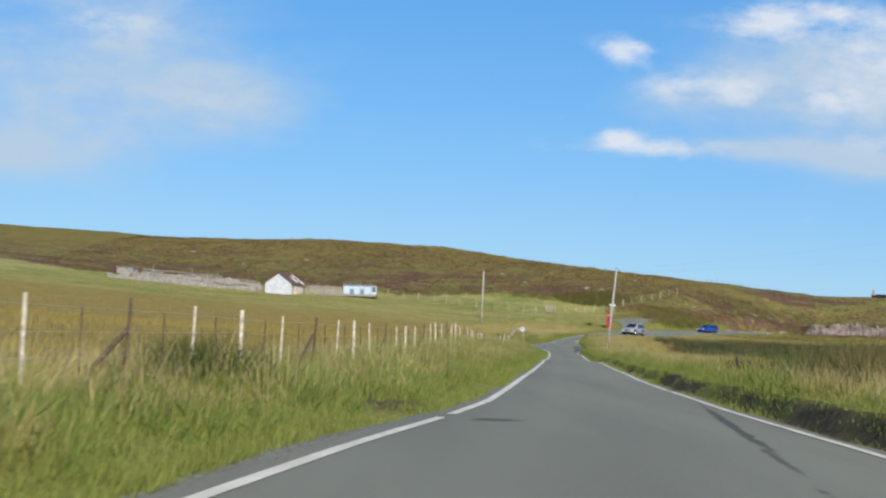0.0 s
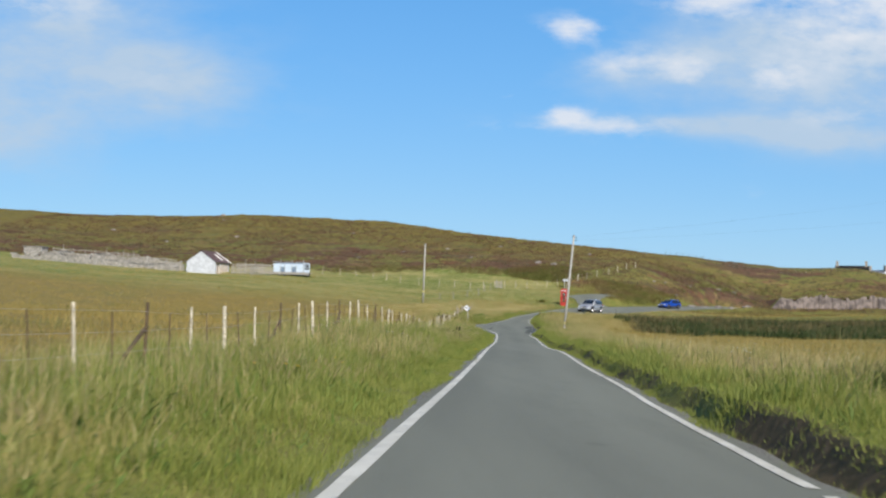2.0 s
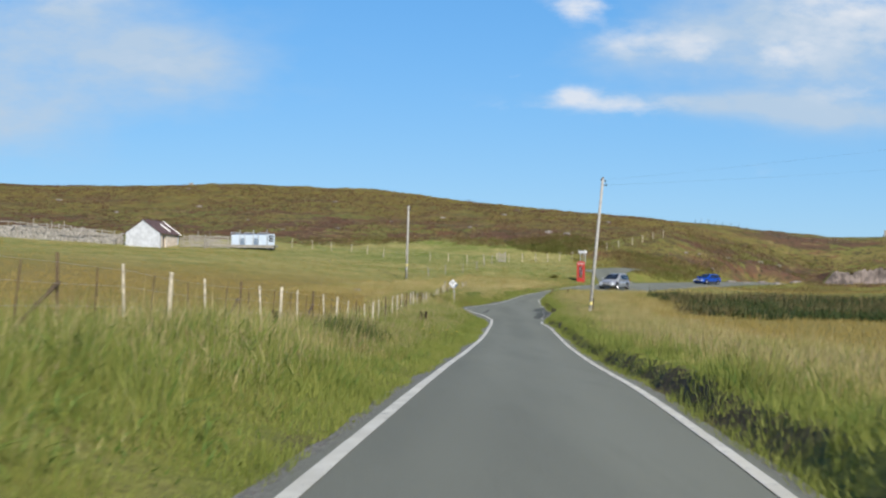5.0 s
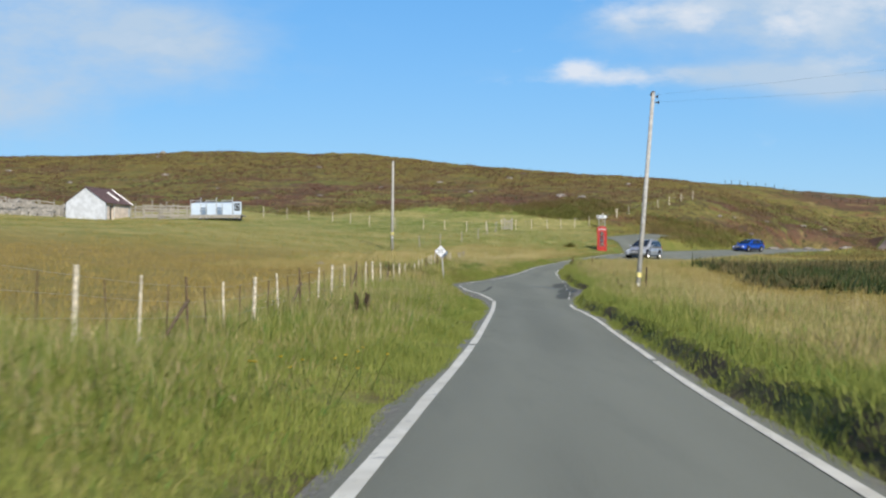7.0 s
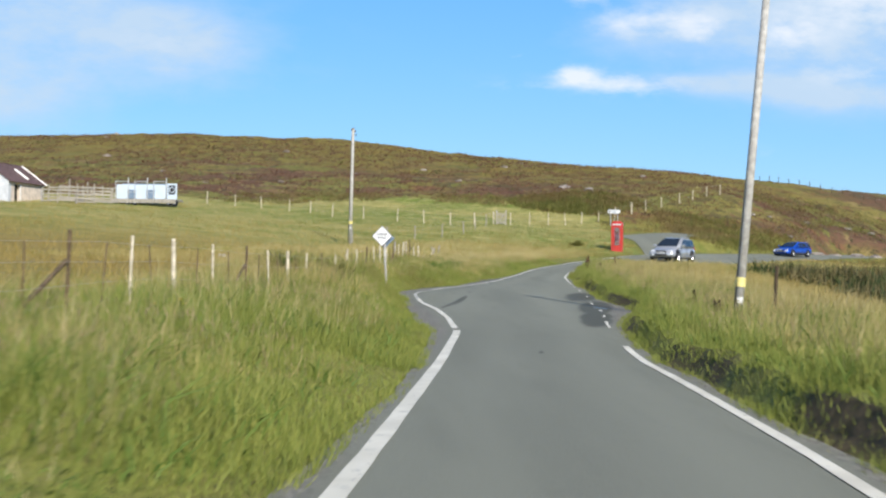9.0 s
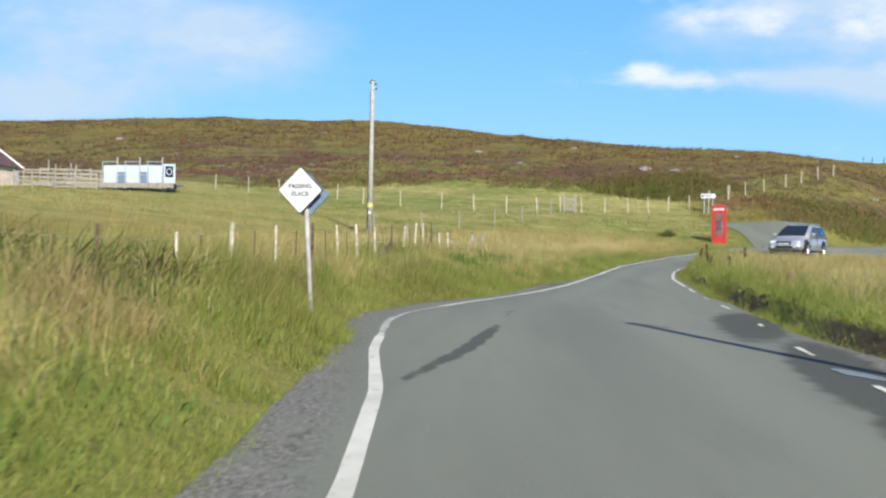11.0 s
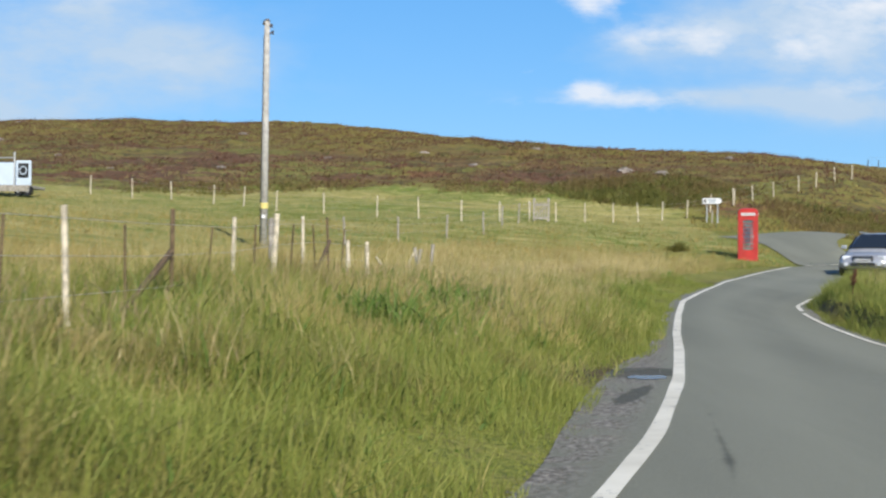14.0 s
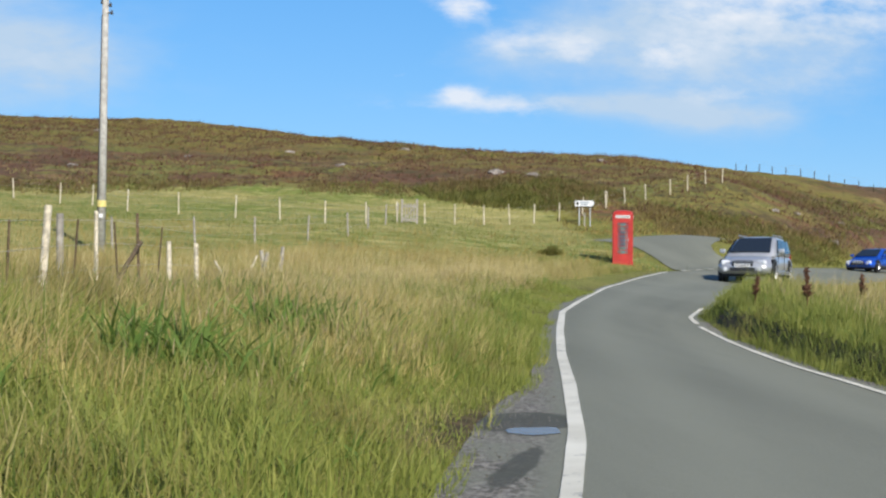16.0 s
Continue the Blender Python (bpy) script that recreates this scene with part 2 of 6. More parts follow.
def ground_material():
    m = Mat("moor_ground", 0.92, 0, 0.15)
    n1, n2, n3 = m.noise(0.09, 5, 0.6), m.noise(0.7, 6, 0.65), m.noise(6.0, 4, 0.6)
    turf = m.mix(m.step(n2, 0.36, 0.62), (0.125, 0.145, 0.026), (0.195, 0.180, 0.045))
    turf = m.mix(m.math("MULTIPLY", m.step(n3, 0.45, 0.7), 0.5), turf, (0.17, 0.14, 0.055))
    thatch = m.noise(20, 5, 0.75, None, 1.2)
    turf = m.mix(m.math("MULTIPLY", m.step(thatch, 0.50, 0.62), 0.8), turf, (0.265, 0.265, 0.062))
    turf = m.mix(m.math("MULTIPLY", m.step(thatch, 0.38, 0.48, 1.0, 0.0), 0.85), turf, (0.038, 0.050, 0.012))
    wide = m.scaled(m.pos(), (0.35, 1.0, 1.0))
    h1, h2, h3 = m.noise(0.11, 5, 0.62, wide), m.noise(0.45, 6, 0.7, m.scaled(m.pos(), (0.6, 1.0, 1.0))), m.noise(2.4, 5, 0.65)
    heath = m.mix(m.step(h1, 0.43, 0.56), (0.112, 0.064, 0.040), (0.160, 0.136, 0.040))
    heath = m.mix(m.math("MULTIPLY", m.step(h2, 0.52, 0.60), 0.8), heath, (0.075, 0.064, 0.030))
    heath = m.mix(m.math("MULTIPLY", m.step(h2, 0.36, 0.44, 1.0, 0.0), 0.75), heath, (0.235, 0.180, 0.075))
    heath = m.mix(m.math("MULTIPLY", m.step(h3, 0.52, 0.66), 0.6), heath, (0.058, 0.050, 0.026))
    green = m.noise(0.2, 5, 0.65, m.scaled(m.pos(), (0.5, 1.0, 1.0)), 0.6)
    heath = m.mix(m.math("MULTIPLY", m.step(green, 0.52, 0.58), 0.85), heath, m.mix(m.step(h3, 0.4, 0.6), (0.175, 0.172, 0.046), (0.105, 0.112, 0.030)))
    rust = m.noise(0.7, 4, 0.65, wide, 0.4)
    heath = m.mix(m.math("MULTIPLY", m.step(rust, 0.56, 0.64), 0.75), heath, (0.150, 0.070, 0.042))
    heath = m.mix(m.math("MULTIPLY", m.step(m.noise(1.1, 5, 0.7), 0.54, 0.63), 0.85), heath, (0.036, 0.036, 0.018))
    top = m.mix(m.step(h2, 0.35, 0.65), (0.190, 0.146, 0.036), (0.140, 0.120, 0.032))
    top = m.mix(m.math("MULTIPLY", m.step(h3, 0.50, 0.66), 0.5), top, (0.085, 0.076, 0.026))
    top = m.mix(m.math("MULTIPLY", m.step(h2, 0.54, 0.62), 0.6), top, (0.100, 0.082, 0.030))
    pasture = m.mix(m.step(m.noise(0.16, 5, 0.6, wide), 0.38, 0.62), (0.135, 0.175, 0.035), (0.275, 0.250, 0.085))
    pasture = m.mix(m.math("MULTIPLY", m.step(n2, 0.5, 0.7), 0.5), pasture, (0.125, 0.138, 0.032))
    wisp = m.noise(1.2, 5, 0.7, m.scaled(m.pos(), (0.4, 1.0, 1.0)), 0.8)
    pasture = m.mix(m.math("MULTIPLY", m.step(wisp, 0.52, 0.60), 0.8), pasture, (0.38, 0.335, 0.13))
    pasture = m.mix(m.math("MULTIPLY", m.step(wisp, 0.36, 0.44, 1.0, 0.0), 0.6), pasture, (0.085, 0.105, 0.026))
    turf = m.mix(m.math("MULTIPLY", m.attr("straw"), m.step(n1, 0.25, 0.55, 0.45, 1.0)), turf, m.mix(m.step(n2, 0.36, 0.62), (0.265, 0.190, 0.054), (0.19, 0.150, 0.044)))
    # bare soil, and the shade painted along the right bank
    turf = m.mix(m.math("MULTIPLY", m.attr("soil_shade"), 0.9), turf, m.mix(m.step(n3, 0.4, 0.62), (0.040, 0.029, 0.019), (0.095, 0.066, 0.040)))
    turf = m.mix(m.math("MULTIPLY", m.attr("hollow"), 0.85), turf, (0.040, 0.046, 0.016))
    col = m.mix(m.attr("pasture"), turf, pasture)
    col = m.mix(m.attr("heath"), col, heath)
    col = m.mix(m.attr("hilltop"), col, top)
    m.colour(col)
    m.bump(m.math("ADD", m.math("MULTIPLY", m.math("MULTIPLY", h3, m.attr("heath")), 1.0), m.math("MULTIPLY", n3, 0.25)), 0.6, 0.16)
    return m.m


M_GROUND = ground_material()
M_ROAD = tarmac("worn_tarmac", (0.150, 0.153, 0.117))
M_GRAVEL = plain("gravelly_road_edge", (0.17, 0.16, 0.145), 0.9, vary=0.5, scale=3.5, grain=0.6)


def line_material(name, lo, hi, scale):
    m = Mat(name, 0.6, 0, 0.4)
    worn = m.step(m.noise(scale, 6, 0.7), lo, hi)
    col = m.mix(m.step(m.noise(1.3, 4, 0.6), 0.35, 0.7), (0.56, 0.53, 0.43), (0.70, 0.67, 0.56))
    col = m.mix(m.math("MULTIPLY", worn, 0.8), col, (0.16, 0.16, 0.155))
    return m.colour(col).bump(m.noise(85, 3, 0.7), 0.3, 0.01).m


M_LINE = line_material("worn_white_line", 0.58, 0.68, 7)
M_FLAKED = line_material("flaked_white_line", 0.45, 0.52, 10)
M_GRASS = blade_material("verge_grass", ((0.130, 0.170, 0.030), (0.310, 0.325, 0.080)), ((0.31, 0.26, 0.085), (0.48, 0.41, 0.15)), 0.52)
M_LEAF = blade_material("broad_green_leaves", ((0.085, 0.145, 0.026), (0.175, 0.245, 0.055)), ((0.16, 0.21, 0.040), (0.27, 0.26, 0.07)), 0.75)
M_TALL = blade_material("tall_meadow_grass", ((0.150, 0.190, 0.034), (0.320, 0.325, 0.085)), ((0.31, 0.25, 0.090), (0.54, 0.44, 0.18)), 0.38, withered=True)
M_STALK = blade_material("pale_seed_stalks", ((0.30, 0.28, 0.10), (0.44, 0.38, 0.17)), ((0.42, 0.33, 0.14), (0.66, 0.55, 0.28)), 0.1)
M_HEAD = blade_material("brown_seed_heads", ((0.22, 0.19, 0.07), (0.32, 0.25, 0.12)), ((0.27, 0.20, 0.10), (0.42, 0.33, 0.18)), 0.1)
M_FIELD = blade_material("rough_field_grass", ((0.130, 0.140, 0.032), (0.22, 0.195, 0.050)), ((0.265, 0.195, 0.055), (0.41, 0.31, 0.10)), 0.0)
M_PASTURE = blade_material("grazed_pasture_grass", ((0.130, 0.172, 0.033), (0.225, 0.24, 0.06)), ((0.29, 0.25, 0.09), (0.42, 0.36, 0.16)), 0.38)
M_HEATH = blade_material("heather_tufts", ((0.070, 0.068, 0.022), (0.160, 0.140, 0.040)), ((0.110, 0.052, 0.038), (0.180, 0.098, 0.056)), -0.02)
M_RUSH = blade_material("dark_rushes", ((0.050, 0.072, 0.018), (0.095, 0.115, 0.030)), ((0.14, 0.115, 0.045), (0.20, 0.16, 0.06)), 0.5)
M_BRACKEN = blade_material("dark_bracken", ((0.026, 0.044, 0.012), (0.060, 0.082, 0.022)), ((0.10, 0.085, 0.035), (0.15, 0.12, 0.05)), 0.72, thin=0.2)
M_KNOLL = blade_material("bushy_heather", ((0.100, 0.112, 0.028), (0.200, 0.190, 0.048)), ((0.140, 0.100, 0.044), (0.22, 0.165, 0.060)), 0.45)
M_DOCK = plain("brown_dock_seed", (0.050, 0.030, 0.018), 0.9, vary=0.4, scale=20)
M_YELLOW = plain("yellow_petals", (0.75, 0.50, 0.02), 0.6, vary=0.2)
M_UMBEL = plain("white_petals", (0.75, 0.75, 0.68), 0.7, vary=0.15)
M_POLE = plain("bleached_grey_pole", (0.40, 0.385, 0.35), 0.85, vary=0.25, scale=7, grain=0.3)
M_WOOD = plain("weathered_grey_wood", (0.33, 0.30, 0.25), 0.85, vary=0.35, scale=9, grain=0.4)
M_PALE = plain("pale_sun_bleached_wood", (0.58, 0.51, 0.38), 0.85, vary=0.4, scale=11, grain=0.4)
M_RUST = plain("rusty_iron", (0.125, 0.085, 0.046), 0.85, vary=0.4, scale=16, grain=0.3)
M_DARKPOST = plain("dark_stained_wood", (0.075, 0.052, 0.030), 0.9, vary=0.4, scale=10, grain=0.4)
M_WIRE = plain("dull_fence_wire", (0.42, 0.40, 0.35), 0.6, 0.2, vary=0.3)
M_CABLE = plain("black_cable", (0.02, 0.02, 0.022), 0.6, vary=0.1)
M_STEEL = plain("galvanised_steel", (0.46, 0.47, 0.47), 0.5, 0.6, vary=0.2, scale=5)
M_WHITE = plain("white_sign_face", (0.66, 0.66, 0.65), 0.45, vary=0.05, scale=4, grain=0.02)
M_BLACK = plain("black_paint", (0.015, 0.015, 0.017), 0.5, vary=0.1)
M_RED = plain("red_gloss_paint", (0.43, 0.034, 0.025), 0.35, vary=0.22, scale=5, spec=0.5, grain=0.05)
M_PLATE = plain("yellow_warning_plate", (0.66, 0.56, 0.20), 0.5, vary=0.15)
M_LIME = plain("whitewashed_wall", (0.52, 0.535, 0.56), 0.9, vary=0.16, scale=2.2, grain=0.5)
M_HARL = plain("cream_harled_wall", (0.66, 0.56, 0.46), 0.9, vary=0.2, scale=2.2, grain=0.5)
M_ROOF = plain("rusted_red_brown_roof", (0.115, 0.072, 0.066), 0.7, vary=0.35, scale=2.5, grain=0.2)
M_TRIM = plain("white_painted_trim", (0.75, 0.73, 0.69), 0.6, vary=0.12)
M_STONE = plain("lichened_grey_stone", (0.34, 0.315, 0.275), 0.9, vary=0.45, scale=3.5, grain=0.7)
M_ROCK = plain("pale_rock", (0.27, 0.235, 0.20), 0.9, vary=0.5, scale=1.3, grain=0.9)
M_CRAG = plain("fissured_grey_pink_rock", (0.185, 0.150, 0.130), 0.9, vary=0.55, scale=0.8, grain=0.9)
M_DARK = plain("doorway_shade_and_dark_roof", (0.03, 0.027, 0.024), 0.9, vary=0.3)
M_PANEL = plain("white_plastic_panel", (0.50, 0.58, 0.67), 0.5, vary=0.08, scale=1.5)
M_BLUEGREY = plain("blue_grey_paint", (0.16, 0.22, 0.30), 0.6, vary=0.2)
M_RUBBER = plain("black_tyre_rubber", (0.02, 0.02, 0.021), 0.85, vary=0.2)
M_ALLOY = plain("silver_alloy", (0.5, 0.5, 0.51), 0.35, 0.8, vary=0.1)
M_CHROME = plain("dark_grille_plastic", (0.03, 0.03, 0.033), 0.4, vary=0.1)
M_PUDDLE = Mat("rain_puddle", 0.22, 0, 0.22).colour((0.14, 0.135, 0.13)).m


def paint(name, colour):
    m = Mat(name, 0.34, 0.4, 0.5)
    m.colour(m.mix(m.step(m.noise(3, 4), 0.4, 0.7), colour, tuple(c * 0.88 for c in colour)))
    m.b.inputs["Coat Weight"].default_value, m.b.inputs["Coat Roughness"].default_value = 0.7, 0.08
    return m.m


M_SILVER = paint("silver_metallic_paint", (0.43, 0.44, 0.455))
M_BLUECAR = paint("bright_blue_car_paint", (0.012, 0.085, 0.48))
M_GLASS = Mat("dark_car_glass", 0.05, 0, 0.6).colour((0.018, 0.022, 0.026)).m
M_LAMP = Mat("clear_lamp_lens", 0.4, 0.0, 0.5).colour((0.55, 0.57, 0.6)).m
M_AMBER = Mat("red_lamp_lens", 0.15, 0, 0.6).colour((0.35, 0.02, 0.01)).m


def pane_material():
    m = Mat("old_window_glass", 0.06, 0, 0.5)
    m.colour((0.9, 0.93, 0.92))
    t = m.n.new("ShaderNodeBsdfTransparent")
    t.inputs[0].default_value = (0.86, 0.88, 0.86, 1)
    mx = m.n.new("ShaderNodeMixShader")
    g = m.n.new("ShaderNodeBsdfGlossy")
    g.inputs["Roughness"].default_value = 0.05
    mx.inputs[0].default_value = 0.12
    m.l.new(t.outputs[0], mx.inputs[1]), m.l.new(g.outputs[0], mx.inputs[2])
    m.l.new(mx.outputs[0], m.n["Material Output"].inputs[0])
    return m.m


M_PANE = pane_material()


# ---- mesh helpers ----
def part(name, bm, material, parent=None, label="", smooth=False):
    """Links a bmesh as one mesh object, under a thing or a part if one is given."""
    me = bpy.data.meshes.new(name)
    bm.normal_update()
    bm.to_mesh(me)
    bm.free()
    me.materials.append(material)
    if smooth:
        me.shade_smooth()
    ob = new(name, me)
    if parent is not None:
        ob.parent = parent
    if label:
        tagged(ob, label)
    return ob


def share(name, mesh, parent, m):
    """One more object on a mesh that others use too."""
    ob = new(name, mesh)
    ob.parent = parent
    ob.matrix_basis = m
    return ob


def thing(name, place, label, category, group="", turn=0.0):
    ob = new(name)
    ob.empty_display_size = 0.2
    ob.matrix_basis = pose(*place, 0, 0, turn)
    return tagged(ob, label, category, group)


def box(bm, c, s, turn=0.0, bevel=0.0, tilt=0.0):
    m = Matrix.Translation(c) @ Matrix.Rotation(radians(turn), 4, "Z") @ Matrix.Rotation(radians(tilt), 4, "Y") @ Matrix.Diagonal((*s, 1))
    made = bmesh.ops.create_cube(bm, size=1, matrix=m)["verts"]
    if bevel:
        edges = list({e for v in made for e in v.link_edges})
        bmesh.ops.bevel(bm, geom=edges, offset=bevel, segments=2, affect="EDGES", profile=0.5)
    return bm


def rod(bm, a, b, r0, r1=None, n=8):
    a, b = Vector(a), Vector(b)
    r1 = r0 if r1 is None else r1
    m = Matrix.Translation((a + b) / 2) @ (b - a).to_track_quat("Z", "Y").to_matrix().to_4x4()
    bmesh.ops.create_cone(bm, cap_ends=True, segments=n, radius1=r0, radius2=r1, depth=(b - a).length, matrix=m)
    return bm


def boxed(*a, **k):
    return box(bmesh.new(), *a, **k)


def rodded(*a, **k):
    return rod(bmesh.new(), *a, **k)


def prism(bm, outline, y0, y1):
    """An outline in x, z drawn out from y0 to y1."""
    a = [bm.verts.new((x, y0, z)) for x, z in outline]
    b = [bm.verts.new((x, y1, z)) for x, z in outline]
    n = len(a)
    bm.faces.new(a), bm.faces.new(b[::-1])
    for i in range(n):
        bm.faces.new((a[i], b[i], b[(i + 1) % n], a[(i + 1) % n]))
    bmesh.ops.recalc_face_normals(bm, faces=bm.faces)
    return bm


def mesh_of(name, verts, faces, material, smooth=False):
    me = bpy.data.meshes.new(name)
    verts, faces = np.asarray(verts, np.float32), np.asarray(faces, np.int32)
    k = faces.shape[1]
    me.vertices.add(len(verts)), me.loops.add(faces.size), me.polygons.add(len(faces))
    me.vertices.foreach_set("co", verts.ravel())
    me.loops.foreach_set("vertex_index", faces.ravel())
    me.polygons.foreach_set("loop_start", np.arange(0, faces.size, k, dtype=np.int32))
    me.update(calc_edges=True)
    me.materials.append(material)
    if smooth:
        me.shade_smooth()
    return me


def give(me, name, values):
    a = me.attributes.new(name, "FLOAT", "POINT")
    a.data.foreach_set("value", np.asarray(values, np.float32))


# ---- the lie of the land ----
rng = np.random.default_rng(4)


def lattice(ix, iy, seed):
    h = (ix.astype(np.int64) * 374761393 + iy.astype(np.int64) * 668265263 + seed * 1442695041) & 0x7FFFFFFF
    h = ((h ^ (h >> 13)) * 1274126177) & 0x7FFFFFFF
    return ((h ^ (h >> 16)) & 0xFFFF) / 65535.0


def rough(x, y, size, seed=0, octaves=3):
    """Smooth random relief of about -1 to 1, with features of that size in metres."""
    out, amp, tot = 0, 1.0, 0
    for o in range(octaves):
        u, v = np.asarray(x) / size, np.asarray(y) / size
        iu, iv = np.floor(u), np.floor(v)
        fu, fv = u - iu, v - iv
        fu, fv = fu * fu * (3 - 2 * fu), fv * fv * (3 - 2 * fv)
        g = lambda a, b: lattice(iu + a, iv + b, seed + o * 17)
        out = out + amp * ((g(0, 0) * (1 - fu) + g(1, 0) * fu) * (1 - fv) + (g(0, 1) * (1 - fu) + g(1, 1) * fu) * fv)
        tot, amp, size = tot + amp, amp * 0.5, size * 0.47
    return out / tot * 2 - 1


def smooth_table(ys, vs, width):
    fine = np.arange(-200, 500, 0.25)
    vals = np.interp(fine, ys, vs)
    k = int(width / 0.25) | 1
    pad = np.pad(vals, k, mode="edge")
    for _ in range(2):
        pad = np.convolve(pad, np.ones(k) / k, mode="same")
    return lambda y: np.interp(y, fine, pad[k:-k])


def ease(v, lo, hi):
    t = np.clip((np.asarray(v, float) - lo) / (hi - lo), 0, 1)
    return t * t * (3 - 2 * t)


# the road: height, and the two painted edges, along y
road_z = smooth_table([-60, -10, -6, -2, 2, 6, 10, 14, 18, 22, 26, 30, 34, 38, 42, 46, 50, 54, 58, 62, 66, 70, 74, 78, 82, 86, 90, 94, 98, 102, 106, 110, 115, 119.7, 124, 128, 131, 134, 136.3, 139.5, 146, 155, 165, 175, 185, 194, 204, 212, 224, 240],
    [-0.07, -0.07, -0.04, -0.01, 0.02, 0.01, -0.05, -0.10, -0.13, -0.18, -0.23, -0.29, -0.34, -0.40, -0.46, -0.51, -0.56, -0.60, -0.66, -0.73, -0.83, -0.93, -1.03, -1.12, -1.19, -1.23, -1.25, -1.27, -1.28, -1.30, -1.33, -1.37, -1.37, -1.34, -1.28, -1.24, -1.18, -1.11, -1.07, -1.00, -0.86, -0.62, -0.24, 0.18, 0.60, 0.95, 1.18, 1.32, 1.50, 1.70], 2)
line_left = smooth_table([-60, -10, -6, -2, 2, 6, 10, 14, 18, 22, 26, 30, 34, 38, 42, 46, 50, 54, 58, 62, 66, 70, 74, 78, 82, 86, 90, 94, 98, 102, 106, 110, 116.5, 121, 125, 129, 133.5, 135.4, 136.8, 138.9, 141.3, 143.8, 145.5, 147.2, 150.4, 153.4, 157.5, 162, 166, 172.3, 181, 187.5, 194, 202, 212, 224, 240],
    [-6.43, -3.72, -2.99, -2.27, -1.55, -0.83, -0.13, 0.47, 0.91, 1.30, 1.68, 2.07, 2.46, 2.83, 3.19, 3.56, 3.93, 4.29, 4.64, 4.98, 5.30, 5.62, 5.97, 6.32, 6.67, 7.06, 7.44, 7.79, 8.12, 8.45, 8.76, 9.06, 9.50, 9.47, 9.30, 8.95, 8.79, 8.97, 9.33, 9.92, 10.74, 11.50, 11.92, 12.33, 12.98, 13.55, 14.40, 15.40, 16.65, 18.75, 22.20, 25.00, 29.80, 35.70, 43.00, 51.50, 63.00], 0.8)
line_right = smooth_table([-60, -10, -6, -2, 2, 6, 10, 14, 18, 22, 26, 30, 34, 38, 42, 46, 50, 54, 58, 62, 66, 70, 74, 78, 82, 86, 90, 94, 98, 102, 106, 110, 112.3, 115.5, 119.9, 125, 132, 135, 142, 150, 152.3, 155, 158, 160.6, 164.5, 168, 174, 182, 190, 200, 210, 224, 240],
    [2.36, 3.12, 3.32, 3.52, 3.71, 3.86, 3.99, 4.12, 4.29, 4.50, 4.77, 5.09, 5.46, 5.80, 6.11, 6.45, 6.80, 7.16, 7.52, 7.86, 8.17, 8.49, 8.84, 9.20, 9.53, 9.86, 10.20, 10.52, 10.86, 11.18, 11.45, 11.68, 11.87, 12.22, 12.72, 13.40, 14.00, 14.40, 14.90, 15.60, 15.80, 16.20, 16.72, 17.35, 18.95, 20.80, 23.90, 28.50, 33.70, 40.60, 47.40, 56.60, 68.00], 0.8)
shoulder_left = lambda y: 0.24 + 0.13 * rough(y, y * 0, 5, 4) + 0.45 * np.exp(-((y - 123) / 7) ** 2) + 0.5 * np.exp(-((y - 137) / 4.5) ** 2) + 0.45 * np.exp(-((y - 147) / 4) ** 2) + 0.3 * np.exp(-((y - 5) / 6) ** 2)
shoulder_right = lambda y: 0.20 + 0.08 * rough(y, y * 0 + 7, 2.2, 8) + 0.55 * np.exp(-((y - 127) / 5) ** 2)
fence_x = lambda y: -1.50 + 0.0842 * (y - 35)
fence_foot = smooth_table([-30, 0, 11, 18, 24.5, 32.5, 37.6, 45, 52.5, 55, 58, 63, 65.2, 70, 75.3, 81.5, 86, 91, 94, 98, 103.3, 110.8, 120, 130, 132.3, 135, 142, 144.5, 148.7, 151, 154, 162],
    [0.18, 0.13, 0.05, -0.06, -0.10, -0.21, -0.22, -0.09, -0.06, -0.04, -0.17, -0.26, -0.39, -0.52, -0.65, -0.83, -1.08, -1.27, -1.22, -1.12, -1.04, -0.94, -1.04, -1.07, -0.87, -0.83, -0.62, -0.59, -0.46, -0.31, -0.19, -0.07], 1)
crest_x = [-260, -120, -80, -50, -25, -5, 15, 35, 60, 90, 130, 300]
crest_y = smooth_table(crest_x, [420, 353, 317, 298, 299, 288, 283, 272, 254, 252, 252, 270], 8)
crest_z = smooth_table(crest_x, [26, 22.9, 20.3, 18.6, 20.1, 18.75, 16.35, 13.65, 10.6, 9.1, 6.2, 3.6], 6)
# the road banks down towards its outer side beyond the bend
fall = lambda y: 0.55 * ease(y, 168, 186) * (1 - 0.5 * ease(y, 198, 216))


def road_h(x, y):
    l, r = line_left(y), line_right(y)
    return road_z(y) - fall(y) * np.clip((x - l) / (r - l), 0, 1.2)



